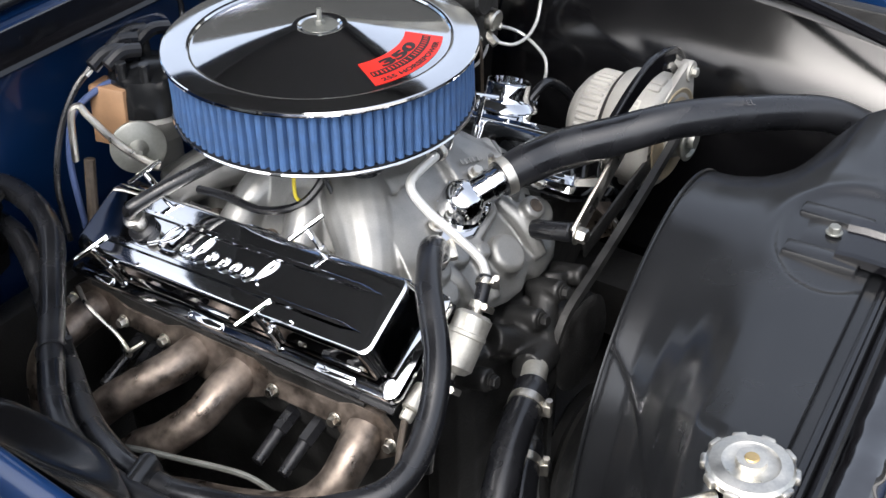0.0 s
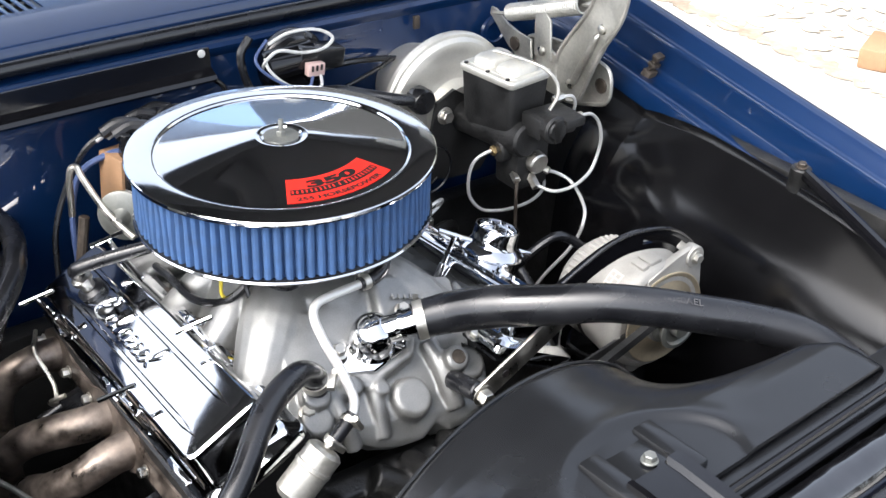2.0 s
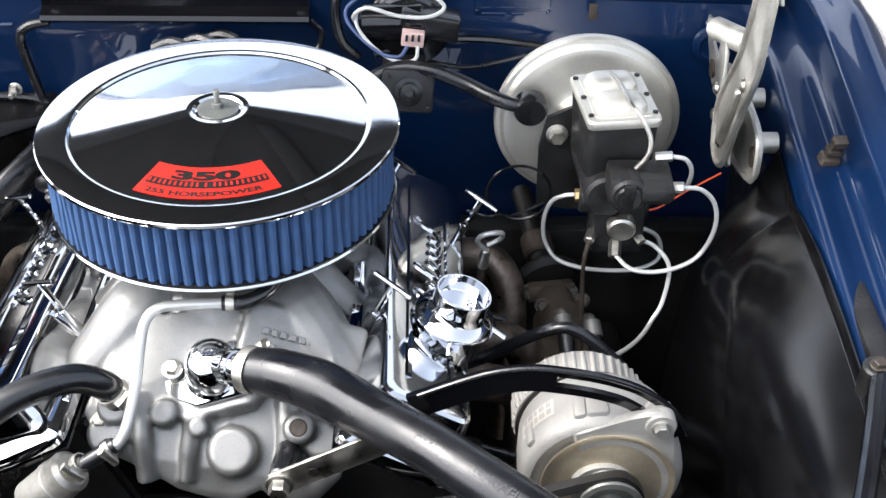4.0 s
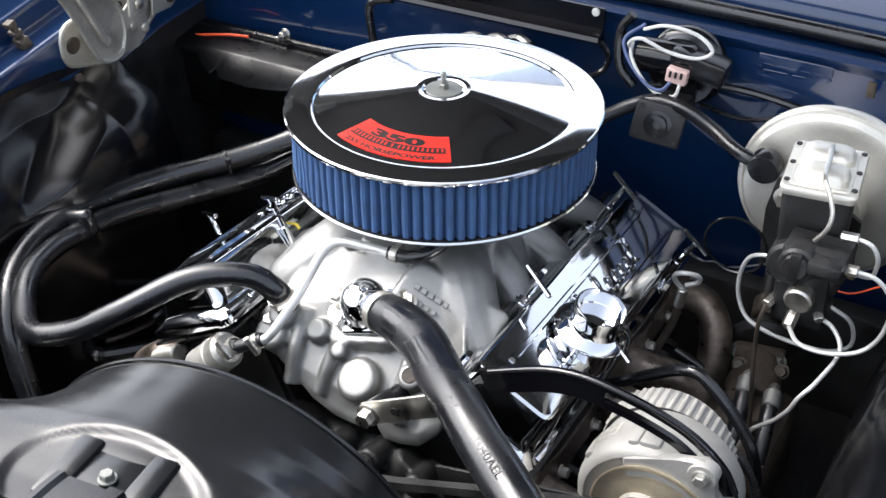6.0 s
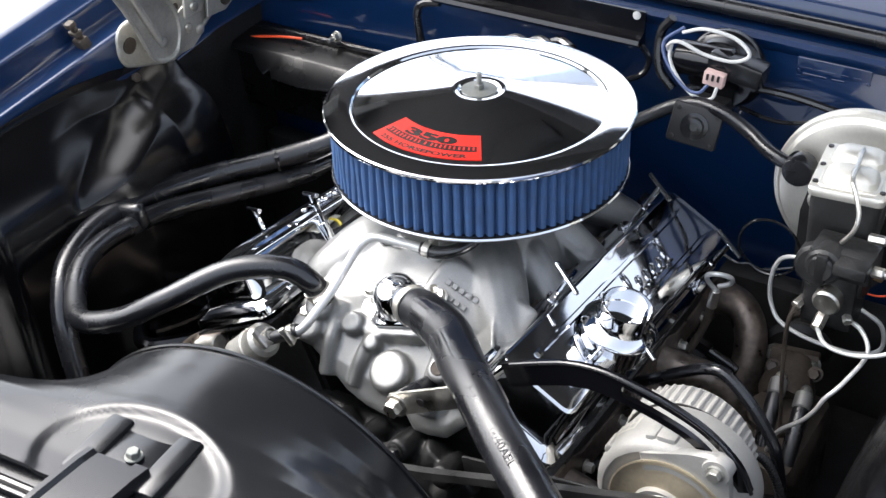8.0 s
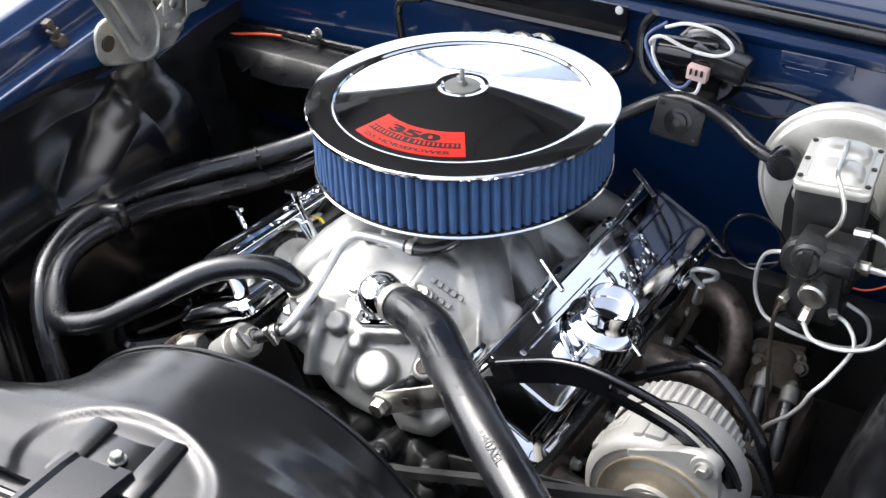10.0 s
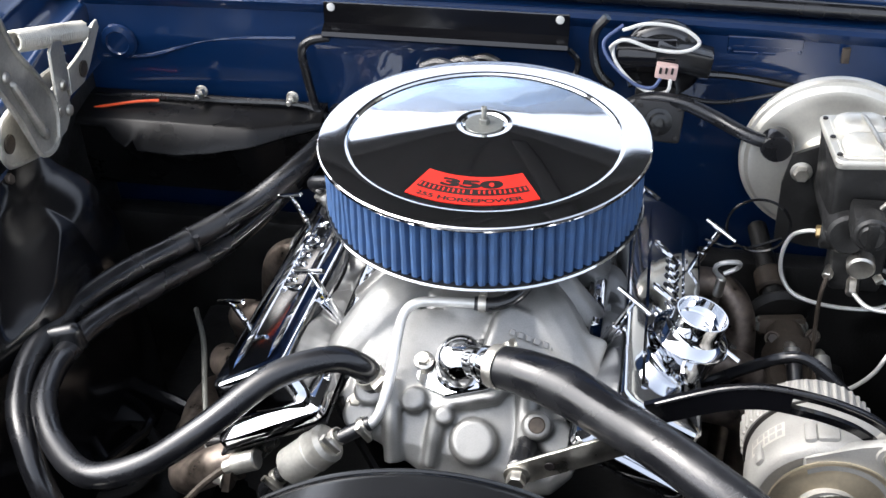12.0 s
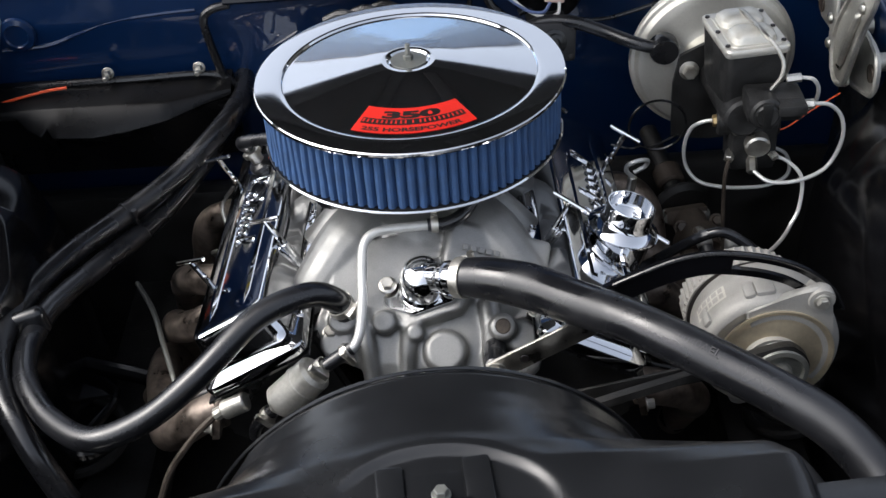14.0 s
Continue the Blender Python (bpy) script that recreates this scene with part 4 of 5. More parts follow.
part("can", lathe([(0, -0.012), (0.005, -0.012), (0.005, 0), (0.016, 0.001), (0.0205, 0.005), (0.0205, 0.022), (0.0215, 0.023), (0.0215, 0.027), (0.0205, 0.028), (0.0205, 0.06), (0.015, 0.066), (0.006, 0.068), (0.005, 0.082), (0, 0.082)], m, 36), ZINC, ff)
clamp_band((-0.106, -0.276, 0.757), d, 0.0078, 0.008, STEEL, ff)
part("lower_hose", tube([(-0.165, -0.277, 0.70), (-0.178, -0.277, 0.688), (-0.19, -0.275, 0.665), (-0.185, -0.265, 0.62), (-0.17, -0.25, 0.56)], 0.0078, 12), RUBBER, ff)
clamp_band((-0.172, -0.277, 0.693), d, 0.008, 0.008, STEEL, ff)
b = bmesh.new()
add(b, rod((-0.195, -0.268, 0.706), (-0.222, -0.268, 0.694), 0.011, 14))
add(b, rod((-0.222, -0.268, 0.694), (-0.232, -0.268, 0.688), 0.0075, 10))
se = thing("temperature_sender", (-0.21, -0.268, 0.69), "small silver sender plug with a wire", "sender")
part("body", b, ZINC, se)
part("wire", tube([(-0.232, -0.268, 0.688), (-0.26, -0.28, 0.665), (-0.29, -0.3, 0.63), (-0.31, -0.33, 0.58)], 0.004, 8), GRIME, se)
part("stem", rod((-0.205, -0.266, 0.70), (-0.19, -0.215, 0.69), 0.008, 10), STEEL, se)

# ---- brake booster and master cylinder ----
bo = thing("brake_booster", (0.383, 0.31, 0.80), "round cadmium plated brake booster on the firewall", "brake booster")
m = pose(0.391, 0.3, 0.834, 92)
part("shell", lathe([(0, -0.02), (0.055, -0.02), (0.068, 0.02), (0.085, 0.055), (0.1, 0.074), (0.1085, 0.0765), (0.1095, 0.08), (0.1095, 0.086), (0.1075, 0.0895), (0.1035, 0.0905), (0.1015, 0.093), (0.0985, 0.0965), (0.094, 0.098), (0.085, 0.0985), (0.055, 0.1005), (0.047, 0.104), (0.045, 0.11), (0.045, 0.128), (0, 0.128)], m, 80), PLATED, bo, sharp=22)
part("check_valve", lathe([(0, 0), (0.011, 0), (0.011, 0.012), (0.019, 0.014), (0.0195, 0.03), (0.017, 0.035), (0.008, 0.036), (0, 0.035)], pose(0.321, 0.203, 0.866, 92), 28), RUBBER, bo, "black rubber check valve cap")
mount = prism([(0.333, 0.742), (0.37, 0.735), (0.42, 0.735), (0.44, 0.76), (0.44, 0.83), (0.37, 0.875), (0.34, 0.86), (0.332, 0.82)], 0.006, pose(0, 0.172, 0, 90))
part("mount_plate", mount, BLACKIRON, bo)
part("stud_nut", hexbolt((0.352, 0.164, 0.84), (0, -1, 0.05), 0.0095, 0.01), STEEL, bo)
mc = thing("master_cylinder", (0.39, 0.1, 0.8), "black master cylinder with a plated lid and wire bail", "master cylinder")
mt = pose(0.4035, 0.097, 0, 0, 0, 7)
body = loft([round_rect(hx, hy, 0.008, z) for hx, hy, z in ((0.028, 0.038, 0.83), (0.034, 0.046, 0.85), (0.0355, 0.05, 0.9), (0.0365, 0.051, 0.918))])
body.transform(mt)
add(body, rod((0.395, 0.03, 0.842), (0.39, 0.175, 0.83), 0.024, 20))
part("body", body, BLACKIRON, mc)
lid = loft([round_rect(hx, hy, 0.007, z) for hx, hy, z in ((0.0385, 0.051, 0.918), (0.0393, 0.052, 0.921), (0.0393, 0.052, 0.926), (0.038, 0.0507, 0.928), (0.031, 0.046, 0.9285), (0.0305, 0.045, 0.9295))])
lid.transform(mt)
part("lid", lid, PLATED, mc, "cadmium plated reservoir lid")
for y in (-0.022, 0.022):
    part("lid_dome", loft([round_rect(hx, hy, r, z) for hx, hy, r, z in ((0.028, 0.02, 0.012, 0.9285), (0.026, 0.018, 0.011, 0.936), (0.021, 0.013, 0.009, 0.9405), (0.012, 0.006, 0.004, 0.942))]), PLATED, mc).data.transform(mt @ pose(0, y, 0))
for x in (-0.034, 0.034):
    for y in (-0.038, 0.0, 0.042):
        part("lid_screw", lathe([(0, 0.9275), (0.0032, 0.9275), (0.003, 0.93), (0, 0.9305)], mt @ pose(x, y, 0), 10), INK, mc)
part("bail_wire", tube([(0.4, 0.152, 0.925), (0.402, 0.12, 0.942), (0.408, 0.085, 0.9455), (0.414, 0.045, 0.947), (0.424, 0.03, 0.938), (0.432, 0.02, 0.922), (0.43, 0.016, 0.905), (0.42, 0.018, 0.888)], 0.0026, 8), STEEL, mc)
pv = thing("proportioning_valve", (0.41, 0.05, 0.76), "black proportioning valve block with steel brake lines", "valve")
b = bmesh.new()
add(b, span(0.392, 0.458, 0.002, 0.045, 0.852, 0.884, 0.005))
add(b, rod((0.412, 0.02, 0.868), (0.4115, -0.01, 0.87), 0.0195, 24))
add(b, rod((0.4115, -0.009, 0.87), (0.411, -0.014, 0.8703), 0.014, 24))
add(b, box((0.012, 0.006, 0.034), pose(0.4112, -0.012, 0.87), 0.002))
add(b, box((0.034, 0.03, 0.014), pose(0.44, -0.001, 0.876), 0.003))
part("upper_block", b, BLACKIRON, pv)
b = bmesh.new()
add(b, span(0.383, 0.44, 0.035, 0.085, 0.765, 0.85, 0.006))
add(b, rod((0.37, 0.065, 0.82), (0.445, 0.055, 0.82), 0.016, 16))
part("lower_block", b, BLACKIRON, pv)
part("end_plug", rod((0.414, 0.045, 0.808), (0.413, 0.022, 0.805), 0.0155, 22), STEEL, pv, "plated end plug")
for p, q, r, mm in (((0.386, 0.07, 0.82), (0.366, 0.072, 0.818), 0.0075, BRASS), ((0.452, 0.01, 0.87), (0.47, 0.006, 0.873), 0.006, STEEL), ((0.41, 0.04, 0.785), (0.408, 0.02, 0.772), 0.007, STEEL), ((0.43, 0.045, 0.79), (0.438, 0.03, 0.785), 0.0055, STEEL), ((0.442, 0.05, 0.845), (0.462, 0.048, 0.842), 0.0075, BRASS), ((0.385, 0.045, 0.79), (0.38, 0.03, 0.786), 0.006, STEEL), ((0.442, 0.037, 0.89), (0.46, 0.036, 0.892), 0.0055, STEEL), ((0.438, 0.07, 0.774), (0.425, 0.07, 0.776), 0.0055, STEEL)):
    part("fitting", rod(p, q, r, 6), mm, pv)
lines = [[(0.375, 0.071, 0.819), (0.357, 0.075, 0.816), (0.342, 0.08, 0.804), (0.335, 0.081, 0.78), (0.337, 0.079, 0.752), (0.351, 0.071, 0.732), (0.376, 0.066, 0.724), (0.409, 0.068, 0.718), (0.445, 0.07, 0.719), (0.468, 0.073, 0.733), (0.463, 0.077, 0.76), (0.436, 0.075, 0.776)],
         [(0.466, 0.006, 0.873), (0.488, 0.008, 0.869), (0.504, 0.008, 0.852), (0.508, 0.005, 0.827), (0.501, 0.004, 0.799), (0.485, 0.0, 0.781), (0.455, -0.003, 0.771), (0.425, 0.003, 0.769), (0.407, 0.022, 0.776)],
         [(0.43, 0.04, 0.783), (0.452, 0.034, 0.778), (0.467, 0.012, 0.766), (0.456, -0.028, 0.75), (0.444, -0.042, 0.735), (0.436, -0.042, 0.715), (0.422, -0.036, 0.69), (0.395, -0.02, 0.65), (0.38, 0.0, 0.6)],
         [(0.458, 0.036, 0.892), (0.474, 0.034, 0.889), (0.482, 0.036, 0.872), (0.478, 0.042, 0.848), (0.462, 0.048, 0.842)],
         [(0.38, 0.03, 0.786), (0.376, 0.025, 0.76), (0.378, 0.025, 0.7), (0.385, 0.03, 0.6)]]
for k, pts in enumerate(lines):
    part("brake_line", tube(pts, 0.0025, 10), BRIGHT if k < 4 else GRIME, pv, "bright steel brake line")
part("wire", tube([(0.44, 0.07, 0.80), (0.46, 0.075, 0.80), (0.49, 0.085, 0.815), (0.53, 0.1, 0.83)], 0.0011, 6), ORANGE, pv)
vh = thing("vacuum_hose", (0.2, 0.2, 0.87), "black vacuum hose to the brake booster", "hose")
part("hose", tube([(0.318, 0.186, 0.866), (0.304, 0.178, 0.87), (0.279, 0.186, 0.875), (0.248, 0.206, 0.881), (0.206, 0.216, 0.893), (0.16, 0.222, 0.89), (0.11, 0.2, 0.865), (0.06, 0.14, 0.84)], 0.0085, 14), RUBBER, vh)
vt = thing("vacuum_tube", (0.25, 0.28, 0.87), "thin black tube along the firewall", "tube")
part("tube", tube([(0.14, 0.27, 0.885), (0.2, 0.285, 0.895), (0.26, 0.29, 0.896), (0.32, 0.29, 0.89), (0.36, 0.295, 0.88)], 0.0048, 8), RUBBER, vt)
part("tube", tube([(0.2, 0.3, 0.86), (0.25, 0.295, 0.855), (0.3, 0.29, 0.868), (0.35, 0.29, 0.885)], 0.003, 8), RUBBER, vt)

# ---- alternator ----
al = thing("alternator", (0.365, -0.2, 0.66), "aluminium alternator with a black slotted bracket", "alternator")
m = pose(0.368, -0.168, 0.734, 90) @ Matrix.Diagonal((1.05, 1.05, 1.05, 1))
rear = m @ pose(-0.0125, 0.002, 0)
part("rear_case", lathe([(0, -0.02), (0.04, -0.02), (0.051, -0.012), (0.0585, -0.004), (0.0605, 0.004), (0.0605, 0.03), (0, 0.03)], rear, 60), CASTGREY, al)
for k in range(44):
    a = 2 * math.pi * k / 44
    part("cooling_fin", box((0.005, 0.0052, 0.028), rear @ pose(0, 0, 0, 0, 0, math.degrees(a)) @ pose(0.0603, 0, 0.013), 0.0018, 1), CASTGREY, al)
part("stator_ring", lathe([(0.05, 0.03), (0.0665, 0.03), (0.0675, 0.0325), (0.05, 0.0325)], m @ pose(-0.005, 0, 0), 60), INK, al)
front = lathe([(0.0, 0.032), (0.0665, 0.032), (0.0695, 0.036), (0.0725, 0.06), (0.073, 0.076), (0.072, 0.088), (0.0695, 0.094), (0.0665, 0.0975), (0.0625, 0.099), (0.0615, 0.096), (0.03, 0.094), (0.028, 0.11), (0, 0.11)], m, 72)
part("front_case", front, CASTGREY, al, "pale cast front case")
ear = prism([(-0.03, 0.058), (-0.004, 0.066), (0.018, 0.075), (0.032, 0.0815), (0.043, 0.082), (0.0515, 0.078), (0.056, 0.069), (0.0565, 0.058), (0.06, 0.03), (0.064, 0.0), (0.055, -0.045), (0.02, -0.02), (-0.02, 0.02)], 0.0095, m @ Matrix(((1, 0, 0, 0), (0, 1, 0, 0), (0, 0, 1, 0.0905), (0, 0, 0, 1))), 0.003)
part("mount_ear", ear, CASTGREY, al)
boss = part("ear_boss", lathe([(0, 0.08), (0.0125, 0.08), (0.0135, 0.1), (0.0125, 0.1025), (0, 0.1025)], m @ pose(0.0445, 0.068, 0), 28), CASTGREY, al)
part("adjuster_bolt", hexbolt(m @ Vector((0.0445, 0.068, 0.1025)), (0, -1, 0), 0.0065, 0.006), ZINC, boss, "dull bolt head")
part("mount_ear", rod((0.345, -0.218, 0.667), (0.345, -0.262, 0.667), 0.014, 16), ALU, al)
for a, w in ((96, 0.02), (108, 0.012), (150, 0.012), (260, 0.012)):
    part("case_boss", box((0.011, w, 0.024), m @ pose(0, 0, 0, 0, 0, a) @ pose(0.07, 0, 0.079), 0.004), CASTGREY, al)
disc = m @ pose(0.005, -0.002, 0.007)
part("fan_plate", lathe([(0, 0.094), (0.03, 0.094), (0.042, 0.0905), (0.052, 0.0895), (0.0585, 0.092), (0.0595, 0.0945), (0.058, 0.095), (0.052, 0.0925), (0.043, 0.0935), (0.031, 0.098), (0, 0.099)], disc, 72), BRASSY, al, "gold tinted fan plate")
part("pulley", lathe([(0, 0.098), (0.024, 0.098), (0.0285, 0.102), (0.0235, 0.11), (0.0285, 0.118), (0.0278, 0.12), (0.023, 0.121), (0.021, 0.117), (0.012, 0.116), (0.0105, 0.126), (0, 0.126)], disc, 48), DULL, al, "grooved grey steel pulley")
rings = [[(m @ Vector((r * math.cos(a), r * math.sin(a), z))) for a in np.radians(np.linspace(126, 158, 14))] for r, z in ((0.0733, 0.058), (0.0737, 0.077))]
part("label", loft(rings, cap=False, closed=False), LABEL, al, "pale printed label")
for a0, da in ((128, 4), (133.5, 5), (140, 3), (144.5, 5), (151, 5)):
    for z0, z1 in ((0.06, 0.066), (0.068, 0.0745)):
        part("label_bar", loft([[(m @ Vector((0.0741 * math.cos(a), 0.0741 * math.sin(a), z))) for a in np.radians(np.linspace(a0, a0 + da, 4))] for z in (z0, z1)], cap=False, closed=False), CASTGREY, al)


def slotted_arm():
    """Curved flat arm, upright, with a long slot towards its outer end."""
    cl = smooth_path([(0.195, -0.27, 0.825), (0.234, -0.27, 0.843), (0.264, -0.271, 0.855), (0.295, -0.272, 0.861), (0.325, -0.273, 0.859), (0.36, -0.268, 0.847), (0.392, -0.26, 0.827), (0.42, -0.256, 0.8), (0.432, -0.254, 0.775)], 5)
    b = bmesh.new()
    n = len(cl)
    for lo, hi, i0, i1 in ((-0.013, 0.013, 0, int(n * 0.5)), (-0.013, -0.0055, int(n * 0.5), n - 4), (0.0055, 0.013, int(n * 0.5), n - 4), (-0.013, 0.013, n - 4, n)):
        rings = []
        for i in range(max(0, i0 - (0 if i0 == 0 else 1)), i1):
            t = (cl[min(i + 1, n - 1)] - cl[max(i - 1, 0)]).normalized()
            up = Vector((-t.z, 0, t.x)).normalized()
            w = Vector((0, 1, 0)) * 0.003
            rings.append([cl[i] + up * lo - w, cl[i] + up * hi - w, cl[i] + up * hi + w, cl[i] + up * lo + w])
        add(b, loft(rings))
    return b


edge = smooth_path([(0.2, -0.273, 0.84), (0.23, -0.273, 0.854), (0.262, -0.274, 0.8678), (0.295, -0.275, 0.8738), (0.328, -0.276, 0.8716), (0.366, -0.271, 0.8585), (0.401, -0.263, 0.836), (0.43, -0.259, 0.807), (0.444, -0.257, 0.779)], 4)
part("arm_edge", tube(edge, 0.0021, 8, curved=False), RUBBER, al)
part("slotted_arm", slotted_arm(), GLOSSBLACK, al, "glossy black slotted adjusting arm")
part("stay_bar", box((0.15, 0.004, 0.026), pose(0.138, -0.292, 0.785, 0, -29, 0), 0.001), STEEL, al, "flat steel stay bar")
part("stay_hole", rod((0.107, -0.2946, 0.767), (0.107, -0.2935, 0.767), 0.005, 14), INK, al)
part("stay_bolt", hexbolt((0.076, -0.294, 0.75), (0, -1, 0), 0.0095, 0.011), STEEL, al)
part("spacer", rod((0.076, -0.288, 0.75), (0.078, -0.235, 0.735), 0.0115, 18), RUBBER, al, "black spacer sleeve")
part("lower_strut", box((0.2, 0.004, 0.024), pose(0.24, -0.27, 0.70, 0, -12, 0), 0.001), BLACKIRON, al)
loom = thing("wiring_loom", (0.43, -0.1, 0.6), "black corrugated wiring loom to the alternator", "wiring loom")
pts = smooth_path([(0.2397, -0.056, 0.6804), (0.2627, -0.071, 0.7054), (0.2977, -0.081, 0.7364), (0.3307, -0.091, 0.7624), (0.3537, -0.096, 0.7674), (0.3847, -0.101, 0.7464), (0.4107, -0.106, 0.7174), (0.4237, -0.111, 0.6944), (0.4337, -0.111, 0.6364), (0.4397, -0.131, 0.5554)], 14)
part("loom", tube(pts, [0.0062 if i % 2 else 0.0067 for i in range(len(pts))], 10, curved=False), RUBBER, loom)
pts = smooth_path([(0.3997, -0.131, 0.7104), (0.4137, -0.121, 0.6974), (0.4257, -0.116, 0.6754), (0.4337, -0.113, 0.6474)], 14)
part("branch", tube(pts, [0.0046 if i % 2 else 0.0055 for i in range(len(pts))], 10, curved=False), GREYPLASTIC, loom, "ribbed grey conduit branch")

# ---- breather ----
br = thing("breather_cap", (0.235, -0.1, 0.78), "chrome push-in oil breather on the valve cover", "breather")
m = Matrix.Translation((0.234, -0.101, 0.787)) @ pose(0, 0, 0, 0, 16, 0)
part("cap", lathe([(0, -0.035), (0.0335, -0.035), (0.034, -0.03), (0.0355, -0.01), (0.0365, -0.0045), (0.0385, -0.003), (0.0412, -0.0015), (0.042, 0.0), (0.042, 0.0015), (0.0412, 0.0028), (0.036, 0.0075), (0.031, 0.0105), (0.0292, 0.0135), (0.0285, 0.018), (0.0285, 0.0315), (0.0278, 0.033), (0.0265, 0.033), (0.0256, 0.016), (0.0245, 0.0145), (0, 0.0142)], m, 64), CHROME, br, sharp=28)
pts = [m @ Vector((0.012 + 0.0035 * math.sin(t * 6.28 * 4), -0.013 + 0.026 * t, 0.0148)) for t in np.linspace(0, 1, 22)]
part("script", tube(pts, 0.001, 6, 2), CHROME, br, "raised script line")

# ---- headers ----
def header(s):
    h = thing("exhaust_header", (s * 0.26, -0.03, 0.6), "heat-tinted bronze steel exhaust header", "exhaust header", "exhaust headers")
    if s > 0:
        pipes = ((-0.222, [(0.236, -0.222, 0.655), (0.262, -0.222, 0.65), (0.288, -0.216, 0.636), (0.305, -0.2, 0.61), (0.312, -0.165, 0.57), (0.315, -0.12, 0.52), (0.312, -0.06, 0.44)]),
                 (-0.05, [(0.236, -0.05, 0.655), (0.265, -0.048, 0.652), (0.296, -0.042, 0.638), (0.312, -0.03, 0.605), (0.318, -0.01, 0.55), (0.315, 0.0, 0.46)]),
                 (0.016, [(0.236, 0.016, 0.657), (0.265, 0.02, 0.655), (0.3, 0.032, 0.642), (0.318, 0.042, 0.61), (0.322, 0.046, 0.55), (0.318, 0.04, 0.46)]),
                 (0.17, [(0.236, 0.17, 0.66), (0.262, 0.168, 0.664), (0.286, 0.158, 0.658), (0.302, 0.142, 0.635), (0.306, 0.122, 0.59), (0.304, 0.105, 0.52), (0.3, 0.09, 0.44)]))
    else:
        pipes = ((-0.222, [(0.236, -0.222, 0.655), (0.262, -0.224, 0.645), (0.295, -0.218, 0.618), (0.318, -0.185, 0.588), (0.335, -0.12, 0.57), (0.35, -0.05, 0.56), (0.355, 0.02, 0.53), (0.35, 0.08, 0.46)]),
                 (-0.05, [(0.236, -0.05, 0.655), (0.262, -0.048, 0.65), (0.298, -0.038, 0.63), (0.325, -0.01, 0.605), (0.34, 0.03, 0.575), (0.345, 0.07, 0.5)]),
                 (0.016, [(0.236, 0.016, 0.657), (0.265, 0.02, 0.654), (0.305, 0.045, 0.64), (0.33, 0.08, 0.61), (0.34, 0.115, 0.56), (0.338, 0.13, 0.48)]),
                 (0.17, [(0.236, 0.17, 0.657), (0.265, 0.172, 0.655), (0.3, 0.18, 0.64), (0.318, 0.19, 0.605), (0.324, 0.19, 0.54), (0.324, 0.18, 0.45)]))
    fl = loft([[(s * (0.233 + dx + 0.18 * (0.66 - z)), y, z) for y, z in [(-0.262, 0.645), (-0.258, 0.67), (-0.24, 0.684), (-0.205, 0.684), (-0.185, 0.676), (-0.1, 0.672), (-0.07, 0.684), (0.035, 0.684), (0.06, 0.674), (0.12, 0.674), (0.15, 0.684), (0.19, 0.684), (0.21, 0.67), (0.212, 0.645), (0.18, 0.632), (0.15, 0.634), (0.12, 0.652), (0.06, 0.652), (0.03, 0.63), (-0.06, 0.63), (-0.1, 0.65), (-0.185, 0.65), (-0.2, 0.632), (-0.24, 0.63)]] for dx in (0.0, 0.008)])
    part("flange", fl, BRONZE, h)
    for y, pts in pipes:
        part("pipe", tube([(s * x, yy, z) for x, yy, z in pts], [0.022, 0.0215] + [0.0205] * (len(pts) - 2), 20), BRONZE, h)
    for y in (-0.257, -0.185, -0.1, 0.06, 0.125, 0.208):
        part("bolt", hexbolt((s * 0.242, y, 0.657), (s, 0, 0.1), 0.006, 0.008), STEEL, h)
    for y in (-0.155, -0.12, 0.085, 0.11):
        plug = rod((s * 0.232, y, 0.632), (s * 0.262, y, 0.622), 0.0095, 6)
        add(plug, rod((s * 0.26, y, 0.6225), (s * 0.3, y, 0.607), 0.007, 12))
        part("spark_plug_boot", plug, RUBBER, h)
    return h


header(-1)
header(1)

# ---- firewall fittings ----
st = thing("cowl_bracket", (-0.1, 0.3, 0.93), "long black folded metal bracket screwed under the cowl", "bracket")
rings = []
for x in np.linspace(-0.256, 0.062, 20):
    rings.append([(x, y + 0.5 * crown(x) - 0.004, z) for y, z in ((0.307, 0.957), (0.303, 0.957), (0.301, 0.93), (0.286, 0.924), (0.283, 0.919), (0.288, 0.914), (0.302, 0.910), (0.306, 0.912), (0.306, 0.928), (0.307, 0.945))])
part("channel", loft(rings), GLOSSBLACK, st)
for x in (-0.246, 0.05):
    part("screw", lathe([(0, 0), (0.006, 0), (0.005, 0.003), (0, 0.004)], pose(x, 0.302 + 0.3 * crown(x), 0.951, 90), 14), WHITEWIRE, st, "pale screw head")

hx = thing("heater_box", (-0.43, 0.25, 0.6), "black heater housing on the passenger side of the firewall", "heater box")
rings = []
for x in np.linspace(-0.6, -0.262, 40):
    w = float(np.interp(x, [-0.6, -0.555, -0.54, -0.522, -0.514, -0.505, -0.45, -0.4, -0.3, -0.262], [0.003, 0.004, 0.016, 0.024, 0.016, 0.026, 0.028, 0.023, 0.007, 0.003]))
    y0 = float(np.interp(x, [-0.6, -0.35, -0.262], [0.238, 0.238, 0.27]))
    rings.append([(x, 0.31, 0.684), (x, y0 + 0.02, 0.686), (x, y0 + 0.012, 0.73), (x, y0 - 0.9 * w + 0.012, 0.797 - w - 0.012), (x, y0 - 0.9 * w - 0.001, 0.797 - w - 0.003), (x, y0 - 0.9 * w, 0.797 - w), (x, y0, 0.798), (x, y0 + 0.004, 0.8), (x, 0.29, 0.806), (x, 0.31, 0.807)])
part("case", loft(rings), HEATERBLACK, hx, sharp=30)
